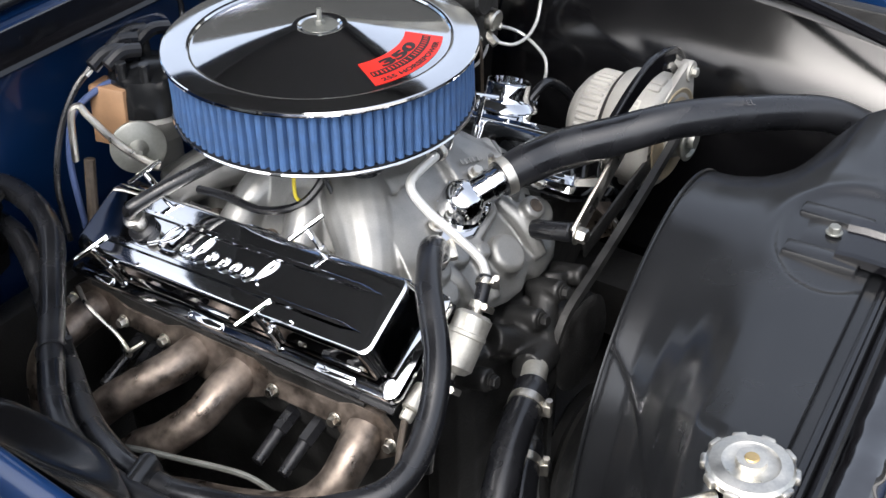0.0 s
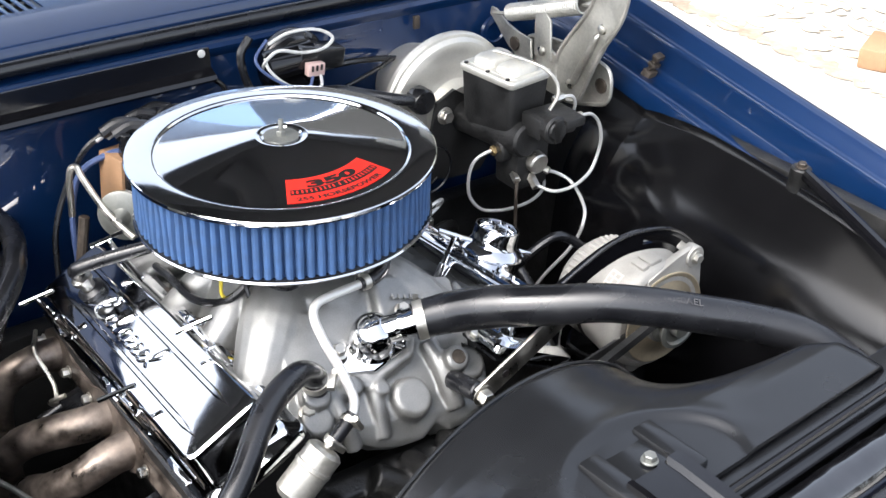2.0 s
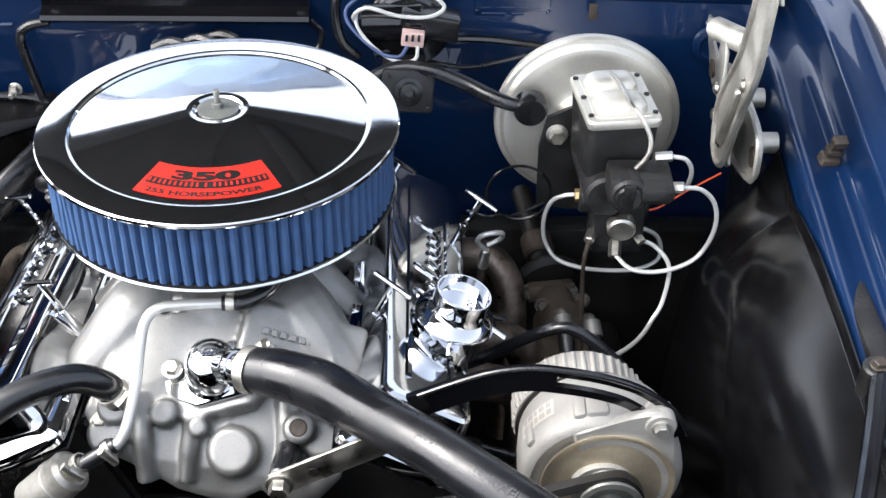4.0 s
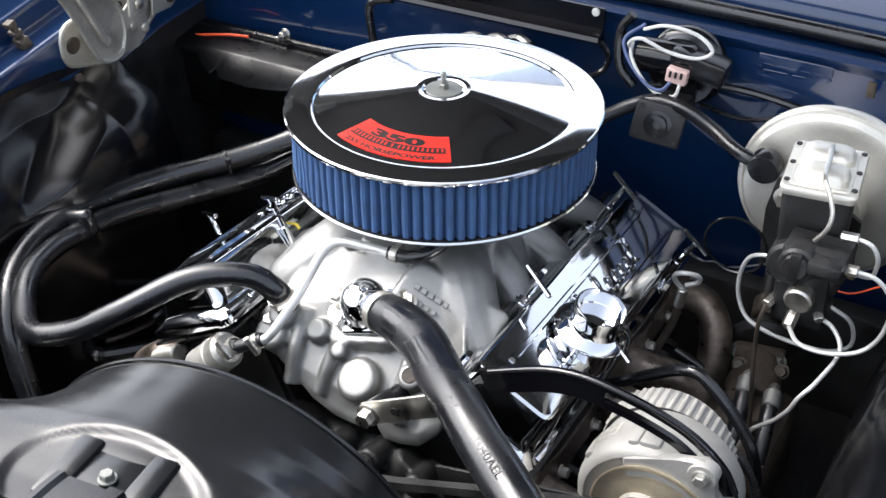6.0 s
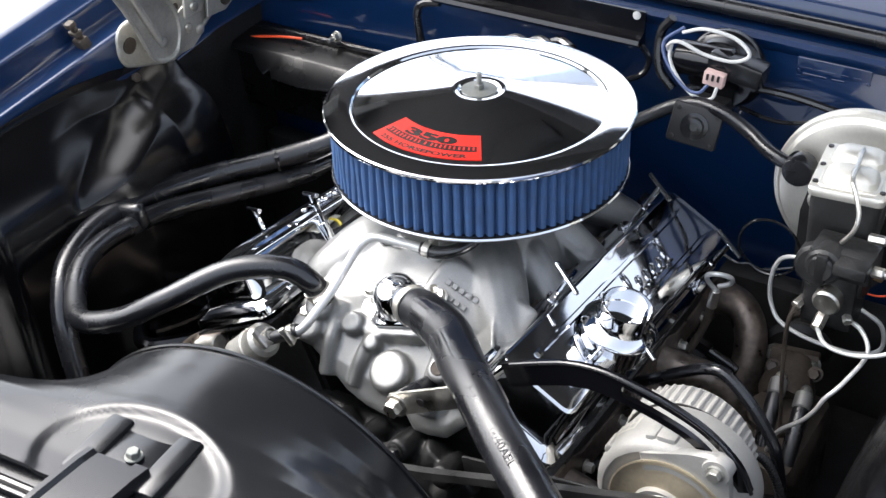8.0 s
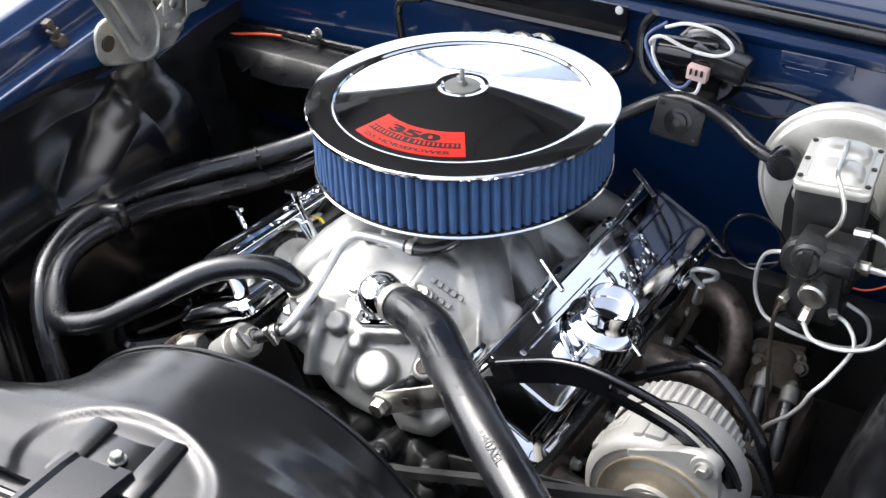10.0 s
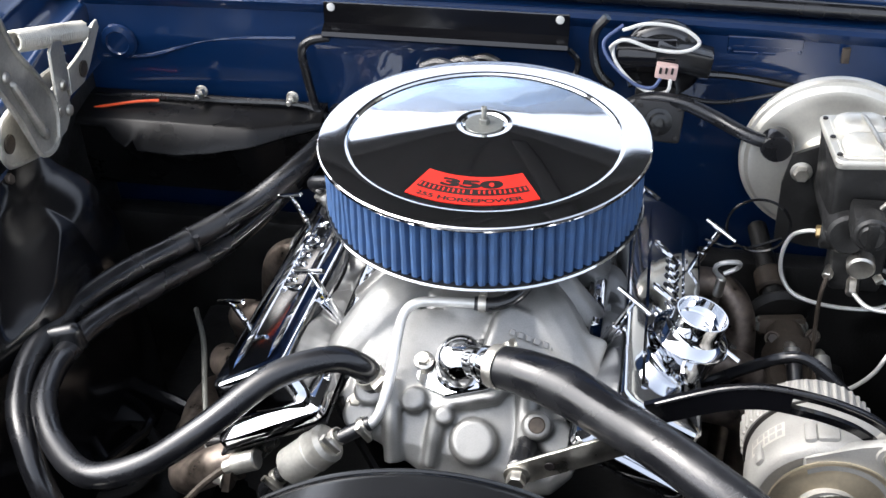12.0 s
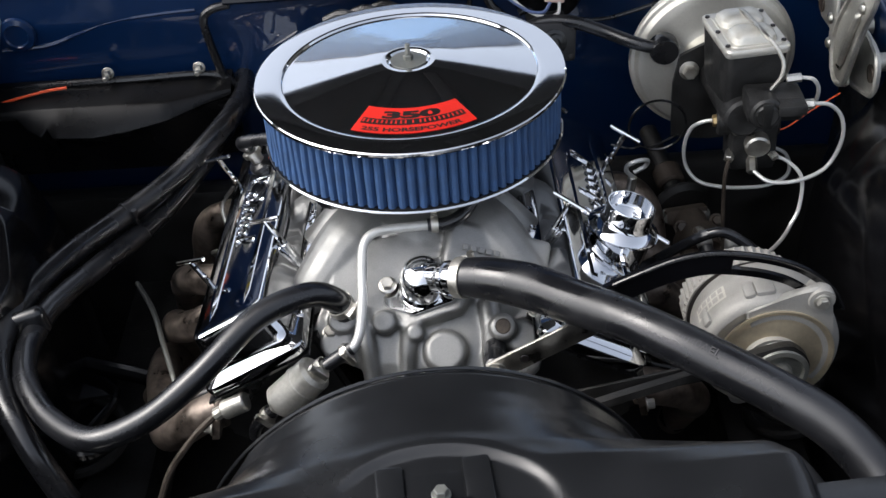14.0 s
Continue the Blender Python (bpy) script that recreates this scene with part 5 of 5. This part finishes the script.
part("flange", tube([(-0.6, 0.295, 0.802), (-0.5, 0.293, 0.808), (-0.4, 0.292, 0.81), (-0.3, 0.292, 0.812), (-0.262, 0.292, 0.797), (-0.255, 0.295, 0.76)], 0.005, 8), RUBBER, hx)
for x in (-0.433, -0.305):
    part("nut", hexbolt((x, 0.292, 0.822), (0, -1, 0.1), 0.0065, 0.01), STEEL, hx)
    part("stud", rod((x, 0.285, 0.822), (x, 0.27, 0.823), 0.0035, 8), STEEL, hx)
ow = thing("orange_wire", (-0.55, 0.26, 0.81), "orange vacuum line lying along the heater box", "wire")
part("wire", tube([(-0.65, 0.258, 0.786), (-0.6, 0.262, 0.796), (-0.57, 0.264, 0.803), (-0.535, 0.268, 0.809), (-0.515, 0.272, 0.811), (-0.49, 0.276, 0.812)], 0.0022, 8), ORANGE, ow)
cb = thing("firewall_cable", (-0.28, 0.29, 0.8), "black cable taped down the firewall", "cable")
part("cable", tube([(-0.25, 0.3, 0.91), (-0.275, 0.298, 0.905), (-0.288, 0.298, 0.89), (-0.284, 0.296, 0.855), (-0.272, 0.292, 0.8), (-0.262, 0.29, 0.76)], 0.006, 10), RUBBER, cb)
clamp_band((-0.265, 0.291, 0.775), (0.2, 0, -1), 0.0065, 0.005, STEEL, cb, name="tie")
part("cable", tube([(0.062, 0.297, 0.915), (0.075, 0.295, 0.9), (0.07, 0.29, 0.88), (0.05, 0.28, 0.87)], 0.004, 8), RUBBER, cb)

wm = thing("wiper_motor", (0.18, 0.29, 0.88), "black wiper motor with white wires and a pale plug", "wiper motor")
m = pose(0.18, 0.302, 0.912, 90)
part("gear_case", lathe([(0, 0), (0.05, 0), (0.052, 0.01), (0.05, 0.016), (0.045, 0.02), (0.043, 0.03), (0.02, 0.034), (0, 0.034)], m, 40), GLOSSBLACK, wm)
part("motor_can", rod((0.125, 0.272, 0.925), (0.2, 0.268, 0.93), 0.022, 26), GLOSSBLACK, wm)
part("cover_box", box((0.07, 0.035, 0.03), pose(0.205, 0.265, 0.93, 0, 10, 0), 0.004), PLASTIC, wm)
part("plug", box((0.026, 0.012, 0.018), pose(0.186, 0.24, 0.922, 0, 6, 0), 0.0015), PINKISH, wm, "pale pink plastic plug")
for k in range(3):
    part("plug_slot", box((0.003, 0.003, 0.008), pose(0.179 + 0.007 * k, 0.2335, 0.925, 0, 6, 0), 0.0005, 1), INK, wm)
part("wire", tube([(0.12, 0.268, 0.925), (0.118, 0.25, 0.945), (0.135, 0.245, 0.957), (0.17, 0.245, 0.947), (0.205, 0.248, 0.945), (0.222, 0.252, 0.956), (0.2, 0.258, 0.97), (0.16, 0.262, 0.972), (0.13, 0.266, 0.96)], 0.0024, 8), WHITEWIRE, wm, "white wire loop")
part("wire", tube([(0.192, 0.235, 0.914), (0.188, 0.228, 0.9), (0.165, 0.23, 0.898), (0.14, 0.24, 0.91), (0.122, 0.25, 0.93), (0.12, 0.258, 0.945)], 0.0022, 8), WHITEWIRE, wm)
part("wire", tube([(0.18, 0.235, 0.914), (0.17, 0.23, 0.903), (0.148, 0.235, 0.905), (0.118, 0.25, 0.925), (0.108, 0.262, 0.945), (0.13, 0.27, 0.965)], 0.0022, 8), BLUEWIRE, wm)
part("wire", tube([(0.11, 0.28, 0.97), (0.095, 0.28, 0.945), (0.1, 0.27, 0.905), (0.12, 0.27, 0.88)], 0.006, 8), RUBBER, wm)
wp = thing("washer_pump", (0.18, 0.21, 0.87), "small grey-black square pump plate with a round boss", "pump")
m = pose(0.18, 0.205, 0.872, 72, 8, 10)
part("plate", box((0.062, 0.05, 0.01), m, 0.004), GREYPLASTIC, wp)
part("boss", lathe([(0, 0.004), (0.017, 0.004), (0.017, 0.008), (0.012, 0.009), (0.011, 0.015), (0.006, 0.016), (0.005, 0.012), (0, 0.012)], m, 28), PLASTIC, wp)
for x, y in ((-0.024, -0.018), (0.024, -0.018), (0.024, 0.018), (-0.024, 0.018)):
    part("screw", lathe([(0, 0.005), (0.003, 0.005), (0.0028, 0.0065), (0, 0.007)], m @ pose(x, y, 0), 10), INK, wp)
part("bracket", span(0.15, 0.2, 0.212, 0.31, 0.865, 0.885, 0.004), BLACKIRON, wp)
tg = thing("cowl_tag", (0.305, 0.318, 0.94), "blue painted data plate riveted to the firewall", "plate")
part("plate", box((0.092, 0.003, 0.036), pose(0.305, 0.3235, 0.917, 3), 0.001, 1), BLUE, tg)
for k, row in enumerate(((0.02, 0.012, 0.018), (0.012, 0.022, 0.01, 0.01), (0.03, 0.016), (0.014, 0.01, 0.02))):
    x = 0.267
    for w in row:
        part("embossed_bar", box((w, 0.002, 0.0036), pose(x + w / 2, 0.3225, 0.929 - 0.008 * k, 3), 0.0006, 1), BLUE, tg)
        x += w + 0.006
for x in (0.262, 0.348):
    part("rivet", lathe([(0, 0), (0.003, 0), (0.002, 0.002), (0, 0.0025)], pose(x, 0.3222, 0.917, 90), 10), BLUE, tg)
part("small_clip", box((0.01, 0.006, 0.02), pose(0.4, 0.306, 0.925), 0.001), GRIME, tg)

# ---- hood hinges ----
def hinge(s, dy, dz):
    h = thing("hood_hinge", (s * 0.55, 0.06 + dy, 0.86 + dz), "grey zinc hood hinge with stamped arms and coil spring", "hood hinge", "hood hinges")

    def plate(x, poly, thick=0.004):
        return prism(poly, thick, Matrix(((0, 0, s, s * x), (1, 0, 0, dy), (0, 1, 0, dz), (0, 0, 0, 1))), 0.001)

    def at(x, y, z):
        return Vector((s * x, y + dy, z + dz))
    base = [(0.07, 0.913), (0.05, 0.91), (0.041, 0.903), (0.037, 0.89), (0.037, 0.872), (0.042, 0.86), (0.052, 0.852), (0.085, 0.841), (0.113, 0.833), (0.14, 0.831), (0.19, 0.85), (0.222, 0.872), (0.225, 0.895), (0.2, 0.908), (0.14, 0.916)]
    part("base_plate", plate(0.55, base), ZINC, h)
    rim = [at(0.5485, y, z) for y, z in base]
    part("rolled_rim", tube(rim + rim[:1], 0.0032, 6, 3), ZINC, h)
    part("stand_off", tube([at(0.552, 0.1, 0.87), at(0.585, 0.1, 0.87)], 0.012, 12, curved=False), ZINC, h)
    part("stand_off", tube([at(0.552, 0.18, 0.88), at(0.585, 0.18, 0.88)], 0.012, 12, curved=False), ZINC, h)
    arm = [(0.118, 0.856), (0.108, 0.85), (0.096, 0.849), (0.08, 0.854), (0.068, 0.866), (0.046, 0.918), (0.026, 0.957), (0.006, 0.988), (-0.006, 1.02), (-0.016, 1.09), (-0.005, 1.12), (0.03, 1.12), (0.042, 1.06), (0.064, 0.998), (0.098, 0.95), (0.122, 0.912), (0.126, 0.88)]
    part("main_arm", plate(0.522, arm, 0.005), ZINC, h)
    rim = [at(0.521, y, z) for y, z in arm]
    part("rolled_rim", tube(rim + rim[:1], 0.0034, 6, 3), ZINC, h)
    part("stamped_rib", tube([at(0.522, 0.086, 0.88), at(0.52, 0.083, 0.886), at(0.52, 0.048, 0.957), at(0.522, 0.045, 0.963)], [0.002, 0.0055, 0.0055, 0.002], 10, 4), ZINC, h)
    part("strut", plate(0.528, [(0.146, 0.888), (0.184, 0.888), (0.187, 0.94), (0.184, 0.955), (0.165, 0.96), (0.152, 0.95)]), ZINC, h)
    part("rear_arm", plate(0.538, [(0.2, 0.868), (0.24, 0.866), (0.262, 0.878), (0.29, 0.902), (0.306, 0.912), (0.304, 0.924), (0.29, 0.924), (0.262, 0.908), (0.236, 0.904), (0.205, 0.902)]), ZINC, h)
    part("link_plate", plate(0.532, [(0.088, 0.848), (0.1, 0.838), (0.16, 0.84), (0.184, 0.856), (0.18, 0.9), (0.15, 0.905), (0.11, 0.885)]), ZINC, h)
    part("upper_arm", plate(0.53, [(-0.012, 1.085), (0.03, 1.07), (0.2, 1.15), (0.45, 1.215), (0.45, 1.245), (0.2, 1.2), (0.02, 1.125)]), ZINC, h)
    for x, y, z in ((0.522, 0.092, 0.876), (0.522, 0.036, 0.976), (0.528, 0.165, 0.901), (0.532, 0.153, 0.872), (0.532, 0.174, 0.862), (0.54, 0.114, 0.868)):
        part("rivet", lathe([(0, 0), (0.0075, 0), (0.0065, 0.003), (0.003, 0.0045), (0, 0.0045)], Matrix.Translation(at(x - 0.001, y, z)) @ Vector((-s, 0, 0)).to_track_quat("Z", "Y").to_matrix().to_4x4(), 14), STEEL, h)
    for x, y, z, r in ((0.5492, 0.057, 0.879, 0.0115), (0.537, 0.24, 0.885, 0.011), (0.5492, 0.15, 0.9, 0.006)):
        part("bolt_hole", rod(at(x, y, z), at(x - 0.0015, y, z), r, 20), GRIME, h)
    coil = []
    a, c = at(0.54, 0.097, 0.989), at(0.54, 0.258, 0.928)
    ax = (c - a).normalized()
    sd = ax.orthogonal().normalized()
    up = ax.cross(sd)
    n = 36
    for i in range(n * 10 + 1):
        g = 2 * math.pi * i / 10
        coil.append(a + (c - a) * (i / (n * 10)) + 0.0118 * (math.cos(g) * sd + math.sin(g) * up))
    part("coil_spring", tube(coil, 0.0022, 6, curved=False), ZINC, h, "grey coil spring")
    part("spring_hook", tube([a, a - ax * 0.018, a - ax * 0.03 + up * 0.01], 0.003, 8), ZINC, h)
    part("spring_hook", tube([c, c + ax * 0.018, c + ax * 0.04 - up * 0.004], 0.003, 8), ZINC, h)


hinge(-1, -0.068, 0.023)
hinge(1, 0.0, 0.0)

# ---- distributor and ignition ----
di = thing("distributor", (-0.09, 0.2, 0.76), "black distributor with tan coil box and grey vacuum can", "distributor")
part("shaft", rod((-0.06, 0.225, 0.75), (-0.06, 0.225, 0.82), 0.03, 20), CAST, di)
part("bowl", lathe([(0, 0.80), (0.045, 0.80), (0.055, 0.815), (0.056, 0.83), (0.05, 0.835), (0, 0.835)], pose(-0.06, 0.225, 0), 32), CAST, di)
capm = lathe([(0, 0.89), (0.03, 0.888), (0.045, 0.88), (0.05, 0.86), (0.052, 0.835), (0, 0.835)], pose(-0.06, 0.225, 0), 28)
part("cap", capm, PLASTIC, di, "black distributor cap")
for k in range(8):
    a = 2 * math.pi * k / 8
    x, y = -0.06 + 0.038 * math.cos(a), 0.225 + 0.038 * math.sin(a)
    part("tower", rod((x, y, 0.875), (x, y, 0.903), 0.007, 10), PLASTIC, di)
part("coil_box", box((0.035, 0.05, 0.075), pose(-0.103, 0.24, 0.835, 0, 4, 12), 0.003), TAN, di, "tan plastic coil box")
part("vacuum_can", lathe([(0, 0), (0.02, 0), (0.031, 0.004), (0.033, 0.008), (0.033, 0.011), (0.03, 0.013), (0.012, 0.016), (0.008, 0.02), (0.004, 0.028), (0, 0.028)], Matrix.Translation((-0.122, 0.19, 0.815)) @ Vector((-0.6, -0.7, 0.1)).to_track_quat("Z", "Y").to_matrix().to_4x4(), 32), DULL, di, "dull grey vacuum advance can")
part("vacuum_pipe", tube([(-0.13, 0.15, 0.80), (-0.14, 0.17, 0.812), (-0.15, 0.195, 0.83), (-0.16, 0.222, 0.86), (-0.163, 0.232, 0.872), (-0.17, 0.24, 0.86), (-0.172, 0.245, 0.8)], 0.0045, 8), STEEL, di)
for k, (x, y) in enumerate(((-0.105, 0.25), (-0.095, 0.235), (-0.075, 0.26), (-0.05, 0.27), (-0.03, 0.25))):
    part("boot", tube([(x + 0.03, y - 0.01, 0.905), (x + 0.01, y, 0.907), (x - 0.012, y + 0.004, 0.897)], 0.0085, 10), RUBBER, di)
part("plug_wire", tube([(-0.117, 0.255, 0.895), (-0.14, 0.262, 0.875), (-0.165, 0.27, 0.83), (-0.19, 0.265, 0.77), (-0.2, 0.25, 0.7)], 0.0042, 8), RUBBER, di)
part("plug_wire", tube([(-0.09, 0.24, 0.875), (-0.12, 0.25, 0.868), (-0.15, 0.262, 0.845), (-0.165, 0.265, 0.79), (-0.17, 0.255, 0.7)], 0.0042, 8), BLUEWIRE, di, "dark blue plug wire")
for x in (-0.113, -0.098):
    part("terminal", rod((x - 0.004, 0.255, 0.894), (x - 0.012, 0.257, 0.888), 0.0042, 10), WHITEWIRE, di)
part("loose_rod", rod((-0.185, 0.225, 0.69), (-0.16, 0.235, 0.8), 0.007, 10), GRIME, di)

# ---- ventilation valve, hoses and wires on the intake ----
pc = thing("pcv_valve", (-0.22, 0.105, 0.78), "black and steel ventilation valve in the cover with hose", "valve")
m = cover_frame(-1, 0.105) @ pose(0.0, 0, 0)
part("grommet", lathe([(0, 0.05), (0.017, 0.05), (0.017, 0.056), (0.012, 0.06), (0, 0.06)], m, 24), RUBBER, pc)
part("valve_body", lathe([(0, 0.055), (0.009, 0.055), (0.009, 0.07), (0.0125, 0.071), (0.0125, 0.077), (0.007, 0.079), (0.006, 0.09), (0, 0.09)], m, 18), STEEL, pc)
part("hose", tube([m @ Vector((0, 0, 0.083)), m @ Vector((-0.002, 0.01, 0.096)), (-0.2, 0.085, 0.823), (-0.165, 0.065, 0.835), (-0.12, 0.045, 0.845), (-0.06, 0.02, 0.85)], 0.0085, 12), RUBBER, pc)
iw = thing("carburetor_wiring", (-0.1, -0.05, 0.83), "thin black wires round the carburetor base", "wiring")
part("wire", tube([(-0.13, 0.09, 0.79), (-0.13, 0.05, 0.795), (-0.125, 0.0, 0.79), (-0.105, -0.04, 0.80), (-0.08, -0.055, 0.825), (-0.06, -0.05, 0.845)], 0.005, 8), RUBBER, iw)
part("wire", tube([(-0.06, -0.06, 0.85), (-0.075, -0.09, 0.842), (-0.06, -0.11, 0.838), (-0.03, -0.108, 0.842), (-0.02, -0.085, 0.85)], 0.0022, 8), RUBBER, iw)
part("wire", tube([(-0.055, -0.04, 0.855), (-0.085, -0.06, 0.84), (-0.09, -0.075, 0.82), (-0.08, -0.08, 0.79)], 0.0028, 8), RUBBER, iw)
part("wire", tube([(-0.1, -0.03, 0.835), (-0.105, -0.035, 0.81), (-0.1, -0.04, 0.80)], 0.0022, 8), YELLOWWIRE, iw, "yellow wire end")
part("linkage", box((0.004, 0.05, 0.03), pose(-0.085, -0.03, 0.845, 0, 0, 8), 0.001), STEEL, iw)
for x, y in ((0.095, -0.03), (0.1, 0.03), (-0.1, 0.03), (0.11, -0.075)):
    part("intake_bolt", hexbolt((x * 1.12, y, 0.755), (x, 0, 0.15), 0.007, 0.007), GRIME, iw)
dp = thing("dipstick", (0.27, 0.08, 0.68), "bright steel dipstick with a ring pull", "dipstick")
part("tube", tube([(0.24, 0.07, 0.62), (0.262, 0.08, 0.68), (0.268, 0.082, 0.715)], 0.005, 10), GRIME, dp)
part("stick", rod((0.268, 0.082, 0.71), (0.271, 0.083, 0.735), 0.006, 12), STEEL, dp)
part("ring", tube([(0.271, 0.083, 0.735), (0.262, 0.078, 0.748), (0.264, 0.072, 0.761), (0.277, 0.072, 0.766), (0.289, 0.08, 0.76), (0.287, 0.086, 0.748), (0.273, 0.085, 0.74)], 0.003, 8), BRIGHT, dp)
wl2 = thing("wire_loop", (0.31, 0.14, 0.74), "thin black cable making a loop beside the booster", "cable")
part("cable", tube([(0.25, 0.14, 0.75), (0.275, 0.135, 0.745)] + [(0.31 + 0.037 * math.cos(a), 0.14, 0.775 + 0.037 * math.sin(a)) for a in np.linspace(-2.2, 3.6, 18)] + [(0.3, 0.15, 0.735), (0.35, 0.17, 0.745)], 0.0018, 6, 3), RUBBER, wl2)

# ---- steering ----
sg = thing("steering_gear", (0.36, 0.1, 0.5), "oily steering shaft, joint and gear box with hoses", "steering gear")
part("shaft", rod((0.325, 0.31, 0.665), (0.35, 0.185, 0.63), 0.013, 16), BLACKIRON, sg)
part("collar", rod((0.34, 0.235, 0.645), (0.346, 0.205, 0.635), 0.02, 16), GRIME, sg)
part("joint_disc", rod((0.351, 0.18, 0.628), (0.354, 0.165, 0.624), 0.042, 24), BLACKIRON, sg)
part("coupling", box((0.06, 0.02, 0.022), pose(0.356, 0.152, 0.622, -15, 0, 10), 0.004), GRIME, sg)
for x in (0.33, 0.38):
    part("bolt", hexbolt((x, 0.15, 0.622), (0, -1, 0.25), 0.0075, 0.01), DULL, sg)
part("input_housing", lathe([(0, 0), (0.021, 0), (0.024, 0.006), (0.024, 0.03), (0.032, 0.036), (0.034, 0.05), (0.028, 0.07), (0, 0.07)], Matrix.Translation((0.36, 0.148, 0.617)) @ Vector((0.008, -0.065, -0.012)).to_track_quat("Z", "Y").to_matrix().to_4x4(), 28), GRIME, sg, "rusty brown gear box neck")
for p in ((0.392, 0.12, 0.632), (0.343, 0.112, 0.63)):
    part("bolt", hexbolt(p, (0, -0.8, 0.6), 0.007, 0.009), GRIME, sg)
part("gear_box", span(0.33, 0.42, -0.03, 0.135, 0.48, 0.60, 0.02), GRIME, sg)
part("gear_cover", lathe([(0, 0), (0.035, 0), (0.037, 0.01), (0.03, 0.02), (0, 0.022)], pose(0.37, 0.06, 0.598), 28), GRIME, sg)
for x, y in ((0.358, 0.11), (0.392, 0.1)):
    part("hose_end", tube([(x, y, 0.595), (x + 0.002, y - 0.01, 0.625), (x + 0.004, y - 0.03, 0.645), (x + 0.006, y - 0.045, 0.64)], 0.006, 10), STEEL, sg)
    part("hose", tube([(x + 0.006, y - 0.04, 0.642), (x + 0.01, y - 0.07, 0.625), (x + 0.014, y - 0.11, 0.58), (x + 0.015, y - 0.14, 0.5)], 0.0095, 12), RUBBER, sg)
    part("crimp", rod((x + 0.005, y - 0.035, 0.644), (x + 0.008, y - 0.055, 0.636), 0.0105, 14), ALU, sg)
fpmp = thing("lower_radiator_hose", (-0.12, -0.33, 0.6), "thick black lower radiator hose with steel clamp", "hose")
part("hose", tube([(-0.068, -0.322, 0.637), (-0.09, -0.33, 0.638), (-0.15, -0.345, 0.628), (-0.22, -0.37, 0.60), (-0.28, -0.40, 0.55)], 0.0195, 20), RUBBER, fpmp)
clamp_band((-0.095, -0.3315, 0.6375), (-0.95, -0.22, -0.1), 0.0195, 0.01, STEEL, fpmp, "steel hose clamp")
part("neck", rod((-0.03, -0.305, 0.632), (-0.078, -0.325, 0.6375), 0.015, 18), ZINC, fpmp)
fpm2 = thing("bypass_hose", (-0.15, -0.36, 0.56), "black hose beside the lower radiator hose", "hose")
part("hose", tube([(-0.1, -0.338, 0.582), (-0.135, -0.352, 0.586), (-0.19, -0.378, 0.568), (-0.25, -0.41, 0.525)], 0.0185, 20), RUBBER, fpm2)
clamp_band((-0.13, -0.35, 0.586), (-0.9, -0.36, -0.05), 0.0185, 0.012, STEEL, fpm2, "steel hose clamp")
part("flange_bolt", hexbolt((-0.095, -0.348, 0.562), (-0.2, -0.8, 0.4), 0.0075, 0.01), STEEL, fpm2)
part("neck", rod((-0.06, -0.318, 0.575), (-0.112, -0.342, 0.584), 0.015, 18), BLACKIRON, fpm2)
pw = thing("plug_heat_wire", (-0.25, 0.14, 0.69), "thin bare wire beside the rear header pipe", "wire")
part("wire", tube([(-0.262, 0.17, 0.7), (-0.275, 0.14, 0.69), (-0.268, 0.11, 0.66), (-0.275, 0.085, 0.648), (-0.285, 0.075, 0.66), (-0.27, 0.062, 0.672)], 0.0028, 8), STEEL, pw)
cr = thing("crankcase_wire", (-0.3, -0.1, 0.6), "slim grey rod beside the headers", "rod")
part("rod", tube([(-0.4, 0.09, 0.605), (-0.365, 0.02, 0.61), (-0.34, -0.05, 0.607), (-0.317, -0.114, 0.6), (-0.305, -0.15, 0.58)], 0.0036, 8), DULL, cr)

# ---- driveway litter ----
rnd = random.Random(11)
DIRT = mat("brown_dirt", (0.38, 0.3, 0.22), 0.95, 0.0, 0.5, 6, 0.5, 60)
verge = [[(2.67 + 0.06 * t + rnd.uniform(-0.02, 0.02) - 0.01 * t, 0.4 + 1.9 * t, 0.004), (2.74 + 0.06 * t + rnd.uniform(-0.03, 0.03), 0.4 + 1.9 * t, 0.004)] for t in np.linspace(0, 1, 90)]
solo("dirt_strip", loft(verge, cap=False, closed=False), DIRT, "brown dirt swept along the driveway", "dirt", kind="structure")
litter = bmesh.new()
for k in range(110):
    x, y = 3.05 + rnd.gauss(0.1, 0.2), 1.45 + rnd.gauss(0.0, 0.35)
    w, l, a = rnd.uniform(0.01, 0.03), rnd.uniform(0.02, 0.06), rnd.uniform(0, 360)
    leaf = [(q * l, v * w * rnd.uniform(0.6, 1.3)) for q, v in ((-1, 0), (-0.6, -0.7), (-0.1, -1), (0.4, -0.7), (1, 0.1), (0.5, 0.8), (-0.1, 0.9), (-0.7, 0.6))]
    add(litter, prism(leaf, 0.002, pose(x, y, 0.003 + 0.003 * rnd.random(), rnd.uniform(-5, 5), rnd.uniform(-5, 5), a)))
DRYLEAF = mat("dry_leaf", (0.5, 0.43, 0.33), 0.7, 0.0, 0.4, 20, 0.2, 90)
solo("dry_leaves", litter, DRYLEAF, "scattered dry brown leaves on the driveway", "leaves", kind="stuff")
solo("tan_brick", box((0.2, 0.1, 0.07), pose(2.92, 1.2, 0.036, 0, 0, 25), 0.006), TAN, "tan brick lying on the driveway", "brick")
